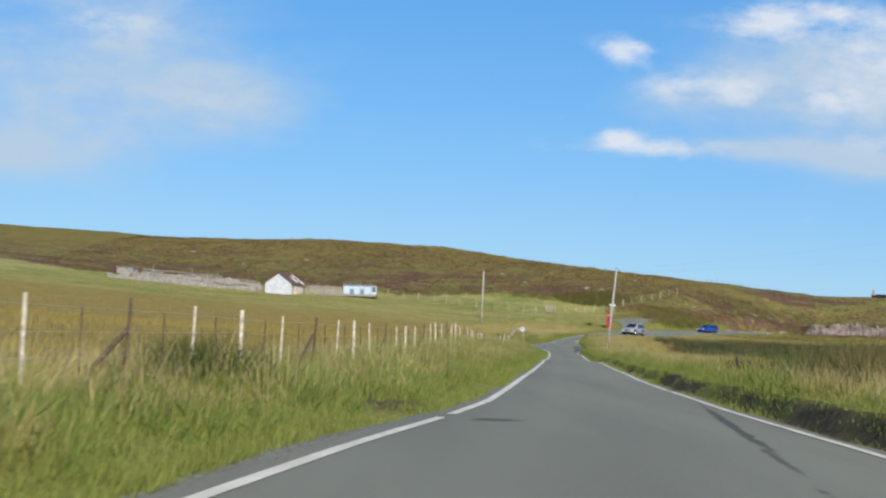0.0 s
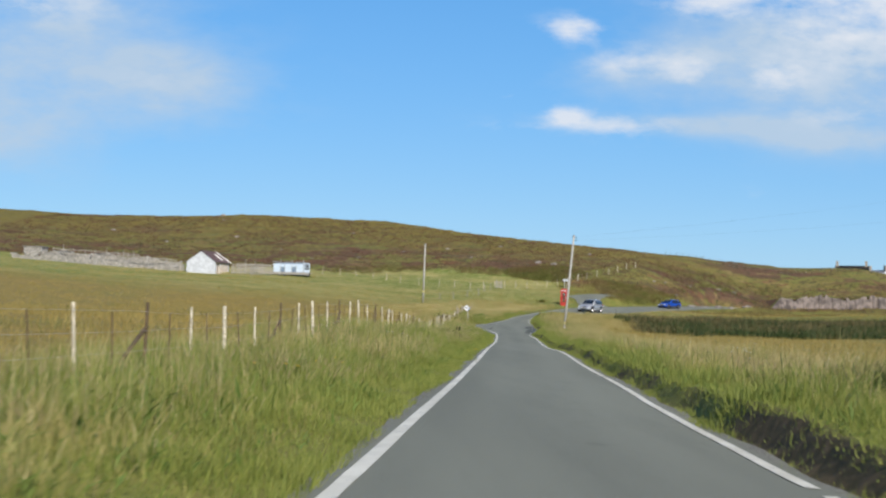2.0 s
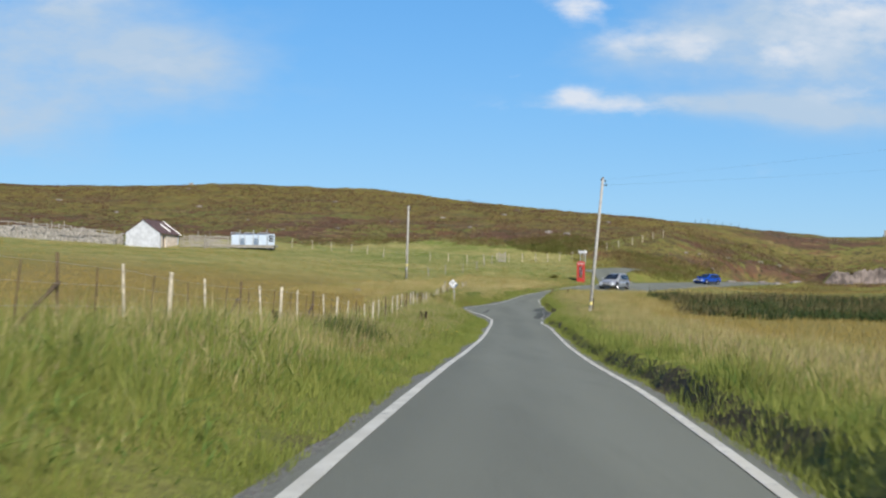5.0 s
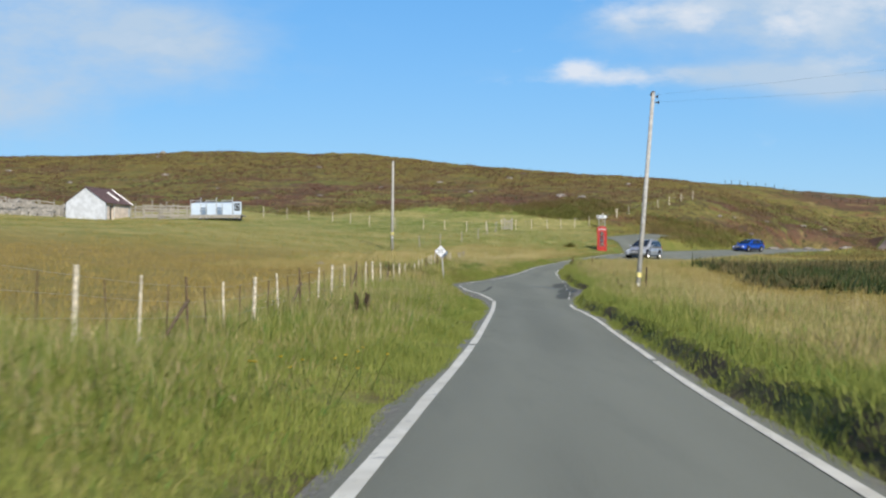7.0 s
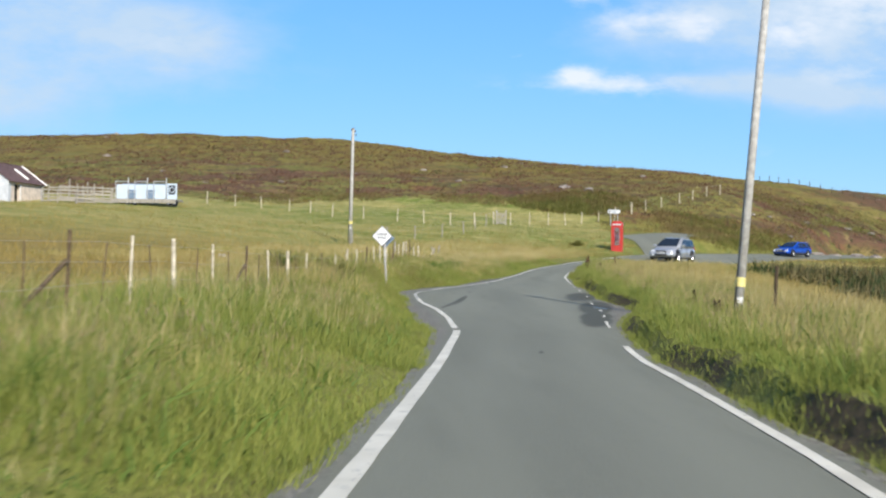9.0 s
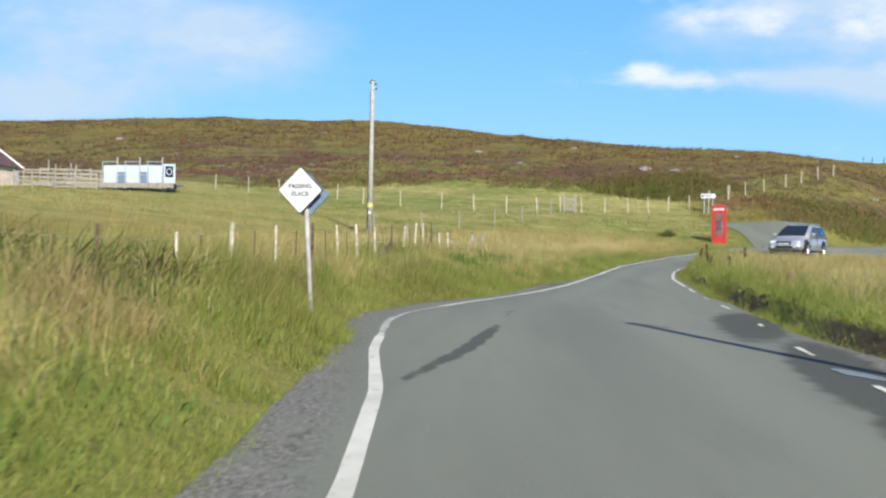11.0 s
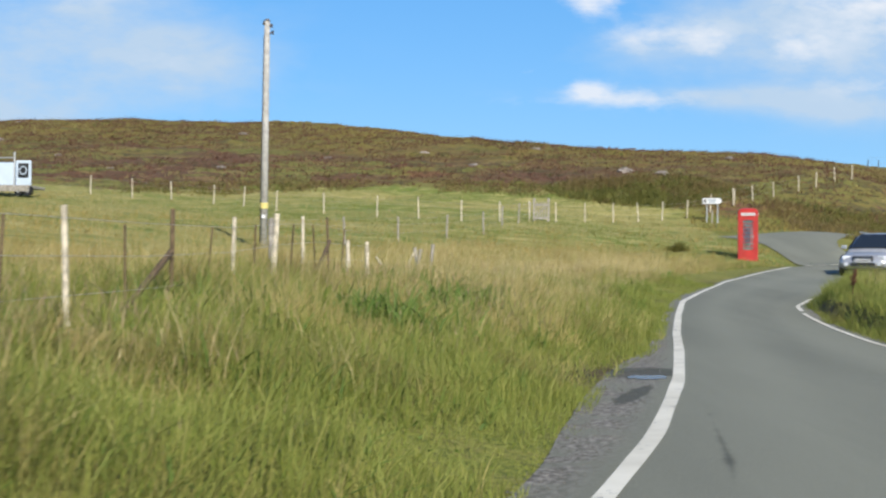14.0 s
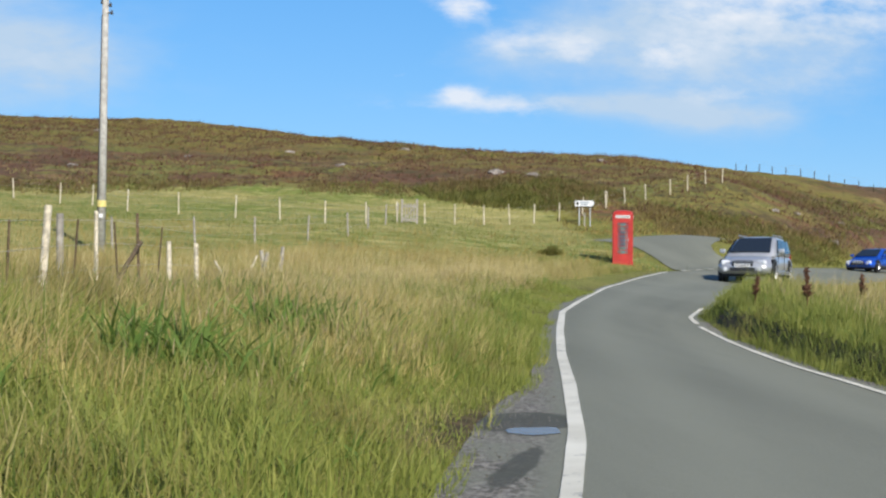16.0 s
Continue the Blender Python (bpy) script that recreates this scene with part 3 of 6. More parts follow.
near_land = [(-45, -60, 1.5), (45, -60, 0.2), (-40, 10, 1.0), (-42, 60, 1.3), (-36, 105, 1.0), (-55, 150, 3.6), (-20, 150, 1.0), (-110, 120, 6), (30, 5, -0.1), (34, 60, -0.95), (38, 108, -1.5),
             (44, 150, -1.3), (30, 163, -0.6), (60, 186, 0.2), (72, 205, 0.8), (95, 150, -0.8), (105, 205, 1.6), (130, 80, -1.2), (90, 20, -0.8), (4.7, 179.5, 0.98), (-14, 182, 3.15)]
far_land = [(-56, 210, 6.4), (-28, 206, 4.65), (-15, 211, 4.75), (1.5, 209.7, 3.95), (12, 201, 2.85), (13, 195, 2.0), (16.7, 209.8, 3.5), (24.7, 194.3, 1.02), (26, 205, 2.4), (33.4, 205.5, 2.75), (28.4, 216.2, 3.95),
            (30.6, 219.7, 5.0), (34.3, 223.8, 5.9), (41.8, 229.8, 7.8), (-3, 226, 6.5), (-50, 245, 10.5), (66, 230, 1.3), (97, 232, 1.3), (70, 243, 4.4), (100, 245, 4.4), (19.5, 200, 2.35), (20, 184.5, 0.75), (13, 172, 0.25)]
anchors = list(near_land) + list(far_land)
for y in range(-60, 230, 14):
    anchors.append((float(line_left(y) + line_right(y)) / 2, float(y), float(road_z(y) - fall(y) / 2)))
for y in range(-30, 163, 12):
    anchors.append((float(fence_x(y)), float(y), float(fence_foot(y))))
for x in range(-240, 300, 30):
    anchors.append((float(x), float(crest_y(x)), float(crest_z(x))))
    anchors.append((float(x), float(crest_y(x)) + 45, float(crest_z(x)) - 2.5))
anchors = np.array(anchors)
kernel = lambda d2: np.sqrt(d2 + 16.0)
A = kernel(((anchors[:, None, :2] - anchors[None, :, :2]) ** 2).sum(-1))
weights = np.linalg.solve(A + np.eye(len(A)) * 0.02 * -1, anchors[:, 2] - 1.0)


def swell(x, y):
    """The broad shape of the land without the road."""
    x, y = np.asarray(x, float), np.asarray(y, float)
    shape, x, y = x.shape, x.ravel(), y.ravel()
    out = np.empty(len(x))
    for i in range(0, len(x), 20000):
        xs, ys = x[i:i + 20000], y[i:i + 20000]
        out[i:i + 20000] = 1.0 + kernel((xs[:, None] - anchors[None, :, 0]) ** 2 + (ys[:, None] - anchors[None, :, 1]) ** 2) @ weights
    far = ease(np.hypot(x - 10, y - 150), 330, 520)
    return (out * (1 - far) - 6.0 * far).reshape(shape)


def beside(x, y):
    """Metres outside the tarmac, on its left and on its right (negative: on it)."""
    slant = np.where(y > 140, 0.90, 0.995)
    y = np.asarray(y, float)
    return (line_left(y) - shoulder_left(y) - x) * slant, (x - line_right(y) - shoulder_right(y)) * slant


def off_road(x, y):
    a, b = beside(x, y)
    return np.where(y < 232, np.maximum(a, b), 9.0)


# the side road beyond the telephone box: pairs of left and right edge
SIDE = [((26.6, 188.0), (36.0, 200.0)), ((27.2, 193.5), (31.8, 198.4)), ((27.6, 197.5), (31.2, 199.8)), ((27.8, 201.5), (31.8, 202.4)), ((27.6, 204.2), (33.4, 204.9)), ((26.3, 206.8), (36.2, 209.2))]


def side_inside(x, y):
    """How far inside the side road a place lies (positive inside), roughly."""
    best = np.full(np.shape(x), -9.0)
    for (l0, r0), (l1, r1) in zip(SIDE, SIDE[1:]):
        quad = [l0, r0, r1, l1]
        d = np.full(np.shape(x), 9.0)
        for (ax, ay), (bx, by) in zip(quad, quad[1:] + quad[:1]):
            if (ax, ay) in (r0, r1) or True:
                n = math.hypot(bx - ax, by - ay)
                d = np.minimum(d, ((bx - ax) * (np.asarray(y) - ay) - (by - ay) * (np.asarray(x) - ax)) / n)
        best = np.maximum(best, d)
    return best


def land(x, y, fine=True):
    x, y = np.asarray(x, float), np.asarray(y, float)
    a, b = beside(x, y)
    d = np.where(y < 232, np.maximum(a, b), 9.0)
    base = swell(x, y)
    left_up = (0.16 + 0.36 * np.exp(-((y - 131) / 8) ** 2)) * ease(a, 0.1, 1.1) * (1 - ease(a, 3, 7)) * (1 - ease(y, 172, 186))
    right_up = (0.30 + 0.08 * rough(y, y * 0, 2.7, 52)) * ease(b, 0.10, 0.36) * (1 - ease(b, 5, 11)) * (1 - 0.85 * ease(y, 162, 176))
    bank_up = left_up + right_up
    k = ease(d, 0.0, 2.6)
    z = road_h(x, y) * (1 - k) + base * k + bank_up
    if fine:
        side = side_inside(x, y)
        open_land = ease(d, 0.2, 2.5) * (1 - ease(side, -1.0, -0.1))
        wild = ease(y, 212, 232)
        z = z + open_land * (rough(x, y, 3.1, 5) * (0.07 + 0.16 * wild) + rough(x, y, 14, 9) * (0.06 + 0.35 * wild) + rough(x, y, 0.9, 21, 2) * (0.04 + 0.14 * wild))
    return np.where(d < 0.05, np.minimum(z, road_h(x, y) - 0.03), z)


def spot(x, y, lift=0.0):
    return (x, y, float(land(np.array([x]), np.array([y]))[0]) + lift)


def spaced(stops):
    """Grid lines with a chosen spacing between stops: (from, to, spacing)."""
    out = []
    for a, b, s in stops:
        out += list(np.linspace(a, b, max(2, int(round((b - a) / s)) + 1))[:-1])
    return np.array(out + [stops[-1][1]])


def hollow(x, y):
    """Where dark bracken fills the low ground on the open side: 0 to 1."""
    u, v = (np.asarray(x) - 46) / 30, (np.asarray(y) - 156) / 32
    return ease(1.15 - np.hypot(u, v) + 0.55 * rough(x, y, 13, 91, 3), 0.25, 0.6)


gx = spaced([(-3000, -900, 300), (-900, -260, 60), (-260, -90, 8), (-90, -40, 2.2), (-40, -10, 0.9), (-10, 2.5, 0.42), (2.5, 17.5, 0.14), (17.5, 46, 0.42), (46, 80, 0.9), (80, 140, 3), (140, 300, 10), (300, 900, 60), (900, 3000, 300)])
gy = spaced([(-900, -100, 80), (-100, -12, 8), (-12, 175, 0.5), (175, 232, 0.55), (232, 305, 0.8), (305, 360, 2.5), (360, 600, 15), (600, 1200, 75), (1200, 4200, 300)])
X, Y = np.meshgrid(gx, gy)
Z = land(X, Y)
nx, ny = len(gx), len(gy)
idx = np.arange(nx * ny).reshape(ny, nx)
quads = np.stack([idx[:-1, :-1], idx[:-1, 1:], idx[1:, 1:], idx[1:, :-1]], -1).reshape(-1, 4)
ground_mesh = mesh_of("ground", np.stack([X, Y, Z], -1).reshape(-1, 3), quads, M_GROUND, smooth=True)
edge_wave = rough(X, Y, 9, 33) * 5
foot = np.interp(X, [-60, -20, 10, 24, 30, 45, 60, 130], [216, 222, 226, 222, 218, 223, 227, 230]) + edge_wave
heath = ease(Y - foot, -1.5, 2.0)
# heather, hilltop and bare places of the ground
give(ground_mesh, "heath", heath.ravel())
give(ground_mesh, "hilltop", (heath * ease(Z / np.maximum(crest_z(X), 1) + 0.12 * rough(X, Y, 12, 35), 0.52, 0.88) * ease(X, 72, 38)).ravel())
scar = lambda x, y: np.exp(-(((y - 10.9) / 1.5) ** 2 + ((x + 0.86 - 0.38 * (y - 10.9)) / 0.38) ** 2)) + np.exp(-(((y - 147.9) / 0.9) ** 2 + ((x - 11.75 - 0.36 * (y - 147.9)) / 0.3) ** 2))
dirt = scar(X, Y)
# dark soil colour up the right bank's face, painting the shade under overhanging grass
bank_shade = ease(beside(X, Y)[1], 0.50, 0.30) * ease(beside(X, Y)[1], -0.1, 0.02) * ease(rough(X, Y, 1.8, 47), -0.3, 0.3) * (Y < 170)
give(ground_mesh, "soil_shade", np.clip(bank_shade + ease(off_road(X, Y), 0.55, 0.2) * ease(rough(X, Y, 2.5, 44), -0.1, 0.5) + 1.6 * dirt, 0, 1).ravel())
give(ground_mesh, "straw", (ease(fence_x(Y) - X, 0.5, 4) * ease(Y, 205, 170) + 0.6 * ease(beside(X, Y)[1], 5, 9) * ease(Y, 190, 165)).ravel())
give(ground_mesh, "hollow", (hollow(X, Y) * ease(beside(X, Y)[1], 6, 10) * ease(Y, 205, 190)).ravel())
give(ground_mesh, "pasture", (ease(Y, 150, 185) * ease(off_road(X, Y), 1, 3) * (X < 27)).ravel())
ground = tagged(new("ground", ground_mesh), "rough green and straw moorland rising to a heather hill", "ground", kind="structure")

# tarmac
ry = np.concatenate([np.arange(-30, 170, 0.3), np.arange(170, 241, 0.8)])
cols = np.linspace(0, 1, 45)
ragged = 0.05 * rough(ry, ry * 0, 1.3, 3)
le = line_left(ry) - shoulder_left(ry) - 0.04 - ragged
re = line_right(ry) + shoulder_right(ry) + 0.04 + 0.04 * rough(ry, ry * 0, 1.1, 6)
RX = le[:, None] + (re - le)[:, None] * cols[None, :]
RY = np.repeat(ry[:, None], len(cols), 1)
camber = 0.03 * (1 - (2 * cols - 1) ** 2)
RZ = road_h(RX, RY) + camber[None, :] + 0.006 + rough(RX, RY, 2.5, 12, 2) * 0.003
ri = np.arange(RX.size).reshape(RX.shape)
rq = np.stack([ri[:-1, :-1], ri[:-1, 1:], ri[1:, 1:], ri[1:, :-1]], -1).reshape(-1, 4)
road_mesh = mesh_of("road", np.stack([RX, RY, RZ], -1).reshape(-1, 3), rq, M_ROAD, smooth=True)
inner = (RX - line_left(RY)) / (line_right(RY) - line_left(RY))
wheel = np.exp(-((inner - 0.27) / 0.13) ** 2) * 0.5 + np.exp(-((inner - 0.75) / 0.13) ** 2) * 0.5 + 0.25
bend = np.exp(-((inner - np.interp(RY, [148, 161], [0.45, 0.75])) / 0.09) ** 2) * ease(RY, 145, 150) * ease(RY, 172, 165)
give(road_mesh, "track", (wheel * (1 - bend) + 0.3 * np.exp(-((inner - 0.3) / 0.12) ** 2) * ease(RY, 140, 150)).ravel())
give(road_mesh, "grit", np.maximum(ease(inner, -0.02, -0.10), ease(inner, 1.02, 1.08)).ravel())
# damp and patched places, and dark seams: centre, half length along and across, turn
DAMP = [(10.12, 130.4, 2.3, 0.085, -6, 1.3), (9.75, 127.8, 2.4, 0.08, -8, 0.9), (12.85, 122.2, 3.2, 0.36, -9, 1.0), (13.6, 127.5, 3.6, 0.42, -9, 1.0), (14.1, 134, 3.2, 0.5, -9, 0.9), (0.42, 9.3, 0.35, 0.40, 0, 0.65), (3.25, 9.6, 6.6, 0.075, -7.5, 0.85),
        (10.40, 135.2, 2.1, 0.05, -6, 0.42), (10.60, 135.2, 2.1, 0.05, -6, 0.45), (11.7, 142.6, 3.0, 0.05, -9.5, 0.5), (10.48, 111.4, 0.6, 0.04, 0, 0.7), (15.6, 158.6, 5.5, 0.55, -17, 0.22), (12.1, 147.9, 0.45, 0.35, -20, 1.3), (11.75, 146.1, 0.7, 0.08, -20, 1.2), (9.2, 139.2, 1.2, 0.25, -20, 0.8), (8.0, 94.5, 3.0, 0.3, -5, 0.35), (4.0, 30, 12, 0.35, -6, 0.3)]
damp = np.zeros(RX.shape)
for cx, cy, la, lc, turn, amount in DAMP:
    c_, s_ = math.cos(radians(turn)), math.sin(radians(turn))
    u = -(RX - cx) * s_ + (RY - cy) * c_
    v = (RX - cx) * c_ + (RY - cy) * s_
    damp = np.maximum(damp, amount * np.clip(1.35 - np.hypot(u / la, v / lc) * 0.85, 0, 1))
give(road_mesh, "damp", damp.ravel())
road = tagged(new("road", road_mesh), "single-track road of worn grey tarmac between grass verges", "road", kind="structure")


def on_road(x, y, lift=0.01):
    l, r = np.interp(y, ry, le), np.interp(y, ry, re)
    u = (x - l) / (r - l)
    return road_h(x, y) + 0.03 * (1 - (2 * u - 1) ** 2) + 0.006 + rough(x, y, 2.5, 12, 2) * 0.003 + lift


# side road
sv, sf, cross, along = [], [], 12, 9
rows_l, rows_r = [], []
for (l0, r0), (l1, r1) in zip(SIDE, SIDE[1:]):
    for k in range(along):
        u = k / along
        rows_l.append((l0[0] + (l1[0] - l0[0]) * u, l0[1] + (l1[1] - l0[1]) * u))
        rows_r.append((r0[0] + (r1[0] - r0[0]) * u, r0[1] + (r1[1] - r0[1]) * u))
rl, rr = np.array(rows_l), np.array(rows_r)
for _ in range(3):
    rl[1:-1] = (rl[:-2] + rl[1:-1] * 2 + rl[2:]) / 4
    rr[1:-1] = (rr[:-2] + rr[1:-1] * 2 + rr[2:]) / 4
cu = np.linspace(0, 1, cross)
SX = rl[:, 0:1] + (rr - rl)[:, 0:1] * cu
SY = rl[:, 1:2] + (rr - rl)[:, 1:2] * cu
SZ = land(SX, SY, fine=False) - 0.02 + 0.055 * ease(off_road(SX, SY), 0.1, 1.3)
si = np.arange(SX.size).reshape(SX.shape)
sq = np.stack([si[:-1, :-1], si[:-1, 1:], si[1:, 1:], si[1:, :-1]], -1).reshape(-1, 4)
side_mesh = mesh_of("side_road", np.stack([SX, SY, SZ], -1).reshape(-1, 3), sq, M_ROAD, smooth=True)
give(side_mesh, "track", np.full(SX.size, 0.5)), give(side_mesh, "grit", np.zeros(SX.size)), give(side_mesh, "damp", np.zeros(SX.size))
tagged(new("side_road", side_mesh), "grey tarmac side road climbing from the junction", "road", kind="structure")


def ribbon(name, ys, centre, width, material, label, lift=0.007, wear=0.0):
    """A painted line along the road."""
    ys = np.asarray(ys, float)
    c = centre(ys)
    slope = np.gradient(c, ys)
    nxv = 1 / np.sqrt(1 + slope ** 2)
    w = width * (1 + wear * rough(ys, ys * 0 + 3, 0.9, 40, 2)) / 2
    pts = []
    for s in (-1, 1):
        px, py = c + s * w * nxv, ys - s * w * nxv * slope
        pts.append(np.stack([px, py, on_road(px, py, lift)], -1))
    n = len(ys)
    i = np.arange(n - 1)
    me = mesh_of(name, np.concatenate(pts), np.stack([i, i + n, i + n + 1, i + 1], -1), material)
    return tagged(new(name, me), label, "road marking", kind="structure")


# painted edges
for a, b in ((-12, 9.7), (10.2, 90.75), (91.1, 117.1), (117.45, 130.9), (137.2, 187.8)):
    ribbon("road_marking", np.arange(a, b, 0.25), line_left, 0.135 if a < 100 else 0.115, M_LINE, "worn white edge line on grey tarmac", wear=0.10)
ribbon("road_marking", np.arange(130.6, 137.3, 0.08), line_left, 0.085, M_FLAKED, "crumbling white edge line on grey tarmac", wear=0.4)
for a, b in ((118.6, 120.9), (122.6, 123.3), (125.4, 126.1), (129.0, 130.2), (133.6, 134.2), (138.0, 139.4), (141.5, 142.6)):
    ribbon("road_marking", np.arange(a, b, 0.06), line_right, 0.055, M_LINE, "last worn flakes of a white edge line", wear=0.7)
for a, b in ((-12, 20.9), (21.15, 38.85), (39.05, 87.2), (87.35, 97.2), (97.35, 113.5), (144.6, 146.8), (147.6, 158.4), (159.0, 163.6)):
    ribbon("road_marking", np.arange(a, b, 0.25), line_right, 0.11 if a < 140 else 0.08, M_LINE, "worn white edge line on grey tarmac", wear=0.10)

# ---- wire fence along the road ----
fence = thing("wire_fence", (0, 0, 0), "long wire fence of pale and rusty posts in tall grass", "fence")


def post_mesh(name, height, r, material, square=False):
    bm = bmesh.new()
    if square:
        box(bm, (0, 0, height / 2 - 0.15), (r * 1.7, r * 1.7, height + 0.3), bevel=r * 0.25)
    else:
        rod(bm, (0, 0, -0.3), (0, 0, height), r * 1.05, r, 9)
    for v in bm.verts:
        v.co.x += 0.006 * math.sin(v.co.z * 9)
    me = bpy.data.meshes.new(name)
    bm.to_mesh(me)
    bm.free()
    me.materials.append(material)
    return me


P_PALE, P_THICK = post_mesh("post", 1.12, 0.021, M_PALE), post_mesh("post", 1.14, 0.034, M_PALE)
P_GREY, P_IRON, P_DROP = post_mesh("post", 1.1, 0.040, M_WOOD), post_mesh("post", 1.16, 0.021, M_RUST, True), post_mesh("post", 1.02, 0.010, M_RUST, True)
P_STUB = post_mesh("post", 0.85, 0.034, M_PALE)
rnd = random.Random(7)


def fence_post(mesh, y, lean=3.0, dx=0.0, name="post"):
    x = float(fence_x(y)) + dx
    z = float(fence_foot(y))
    return share(name, mesh, fence, pose(x, y, z, rnd.uniform(-lean, lean), rnd.uniform(-lean, lean), rnd.uniform(0, 90)))


# bays of four posts: pale, thick, pale, then a rusty strainer with its brace; thin droppers between
starts = [-9.6, 0.8, 11.1, 22.0, 32.4, 42.7, 52.5, 63.0, 72.5, 81.5, 91.1, 101.2, 110.9, 120.4, 130.0, 140.0, 149.0]
for s, e in zip(starts, starts[1:] + [157.3]):
    bay = (s, s + 0.235 * (e - s), s + 0.49 * (e - s), s + 0.755 * (e - s), e)
    for k in range(4):
        y = bay[k]
        if k == 3:
            fence_post(P_IRON, y)
            z, x = float(fence_foot(y)), float(fence_x(y))
            part("brace", rodded((x, y, z + 0.80), (x - 0.15, y - 1.9, z + 0.08), 0.028, n=6), M_RUST, fence)
        else:
            fence_post(P_THICK if k == 1 else P_PALE, y)
        fence_post(P_DROP, (y + bay[k + 1]) / 2, 4.0, name="dropper")
fence_post(P_STUB, 157.3), fence_post(P_STUB, 159.0, dx=0.1), fence_post(P_GREY, 153.9, dx=-0.6)
for y, dx, lean in ((162.2, 0.2, 24), (163.6, 0.3, -33), (164.6, 0.35, 12), (165.6, 0.5, -8), (166.6, 0.6, 5)):
    share("post", P_PALE if abs(lean) > 20 else P_GREY, fence, pose(float(fence_x(y)) + dx, y, *[float(land(np.array([fence_x(y) + dx]), np.array([y]))[0]) - 0.35], 0, lean, 0))
for h in (0.28, 0.52, 0.78, 1.02):
    bm = bmesh.new()
    ys = np.arange(-10, 160, 2.6)
    pts = [(float(fence_x(y)) + 0.05, float(y), float(fence_foot(y)) + h + rnd.uniform(-0.02, 0.02)) for y in ys]
    for a, b in zip(pts, pts[1:]):
        rod(bm, a, b, 0.0022, n=4)
    part("wire", bm, M_WIRE, fence)

# ---- fences of the pasture and the hill ----
def line_fence(name, pts, label, mesh, group="", wires=(0.4, 0.75, 1.0), every=None):
    f = thing(name, (0, 0, 0), label, "fence", group)
    zs = [float(v) for v in land(np.array([p[0] for p in pts]), np.array([p[1] for p in pts]))]
    for (x, y), z in zip(pts, zs):
        share("post", mesh, f, pose(x, y, z, rnd.uniform(-3, 3), rnd.uniform(-3, 3), rnd.uniform(0, 90)))
    for h in wires:
        bm = bmesh.new()
        for (a, za), (b, zb) in zip(zip(pts, zs), list(zip(pts, zs))[1:]):
            rod(bm, (*a, za + h), (*b, zb + h), 0.003, n=4)
        part("wire", bm, M_WIRE, f)
    return f


def spread(stops, gap):
    out = []
    for (ax, ay), (bx, by) in zip(stops, stops[1:]):
        n = max(1, round(math.hypot(bx - ax, by - ay) / gap))
        out += [(ax + (bx - ax) * k / n + rnd.uniform(-0.12, 0.12), ay + (by - ay) * k / n) for k in range(n)]
    return out + [stops[-1]]


P_SLIM = post_mesh("post", 1.2, 0.038, M_PALE)
P_HILL = post_mesh("post", 1.1, 0.042, M_PALE)
P_FAR = post_mesh("post", 0.75, 0.04, M_DARKPOST)
line_fence("pasture_fence", spread([(-11, 216), (-3, 214), (1.5, 209.7), (7.3, 206.5), (12.1, 204), (14.4, 206.5), (16.2, 209.8)], 3.0), "pale post and wire fence across the grazed pasture", P_SLIM)
line_fence("pasture_fence", spread([(17.9, 210.2), (21.5, 213), (25, 215.5), (28.6, 218.2), (30.6, 219.7)], 2.2), "short pale posts at the foot of the heather", P_SLIM)
line_fence("hill_fence", spread([(30.6, 220.0), (32.6, 222.2), (34.5, 224), (36.6, 225.6), (38.5, 227), (42, 230.0)], 2.6), "pale posts climbing the heather bank", P_HILL)
line_fence("crest_fence", spread([(x_, float(crest_y(x_)) - 1.0) for x_ in (53, 57, 62, 70, 80, 95, 125)], 1.3), "dark posts along the top of the hill", P_FAR)
line_fence("pen_fence", spread([(4.7, 181.5), (9, 190), (13, 196.7), (16.2, 209.8)], 4.2), "sparse grey posts round the pasture corner", P_GREY)

# ---- passing place sign ----
SX_, SY_, SZ_ = 7.80, 131.35, 0.65
foot_z = spot(SX_ + 0.1, SY_)[2]
sign = thing("passing_place_sign", (SX_ + 0.1, SY_, foot_z), "white diamond passing place sign on a grey metal post", "road sign", turn=-12)
up = SZ_ - foot_z
part("post", rodded((0.06, 0.02, -0.3), (-0.06, 0.0, up + 0.1), 0.031, n=14), M_POLE, sign, "grey galvanised post", smooth=True)


def diamond(side, thick, c, bevel=0.0):
    bm = bmesh.new()
    box(bm, (0, 0, 0), (side, thick, side))
    if bevel:
        upright = [e for e in bm.edges if abs(e.verts[0].co.y - e.verts[1].co.y) > thick * 0.5]
        bmesh.ops.bevel(bm, geom=upright, offset=bevel, segments=3, affect="EDGES", profile=0.5)
    bmesh.ops.rotate(bm, verts=bm.verts, matrix=Matrix.Rotation(radians(45), 3, "Y"))
    bmesh.ops.translate(bm, verts=bm.verts, vec=c)
    return bm


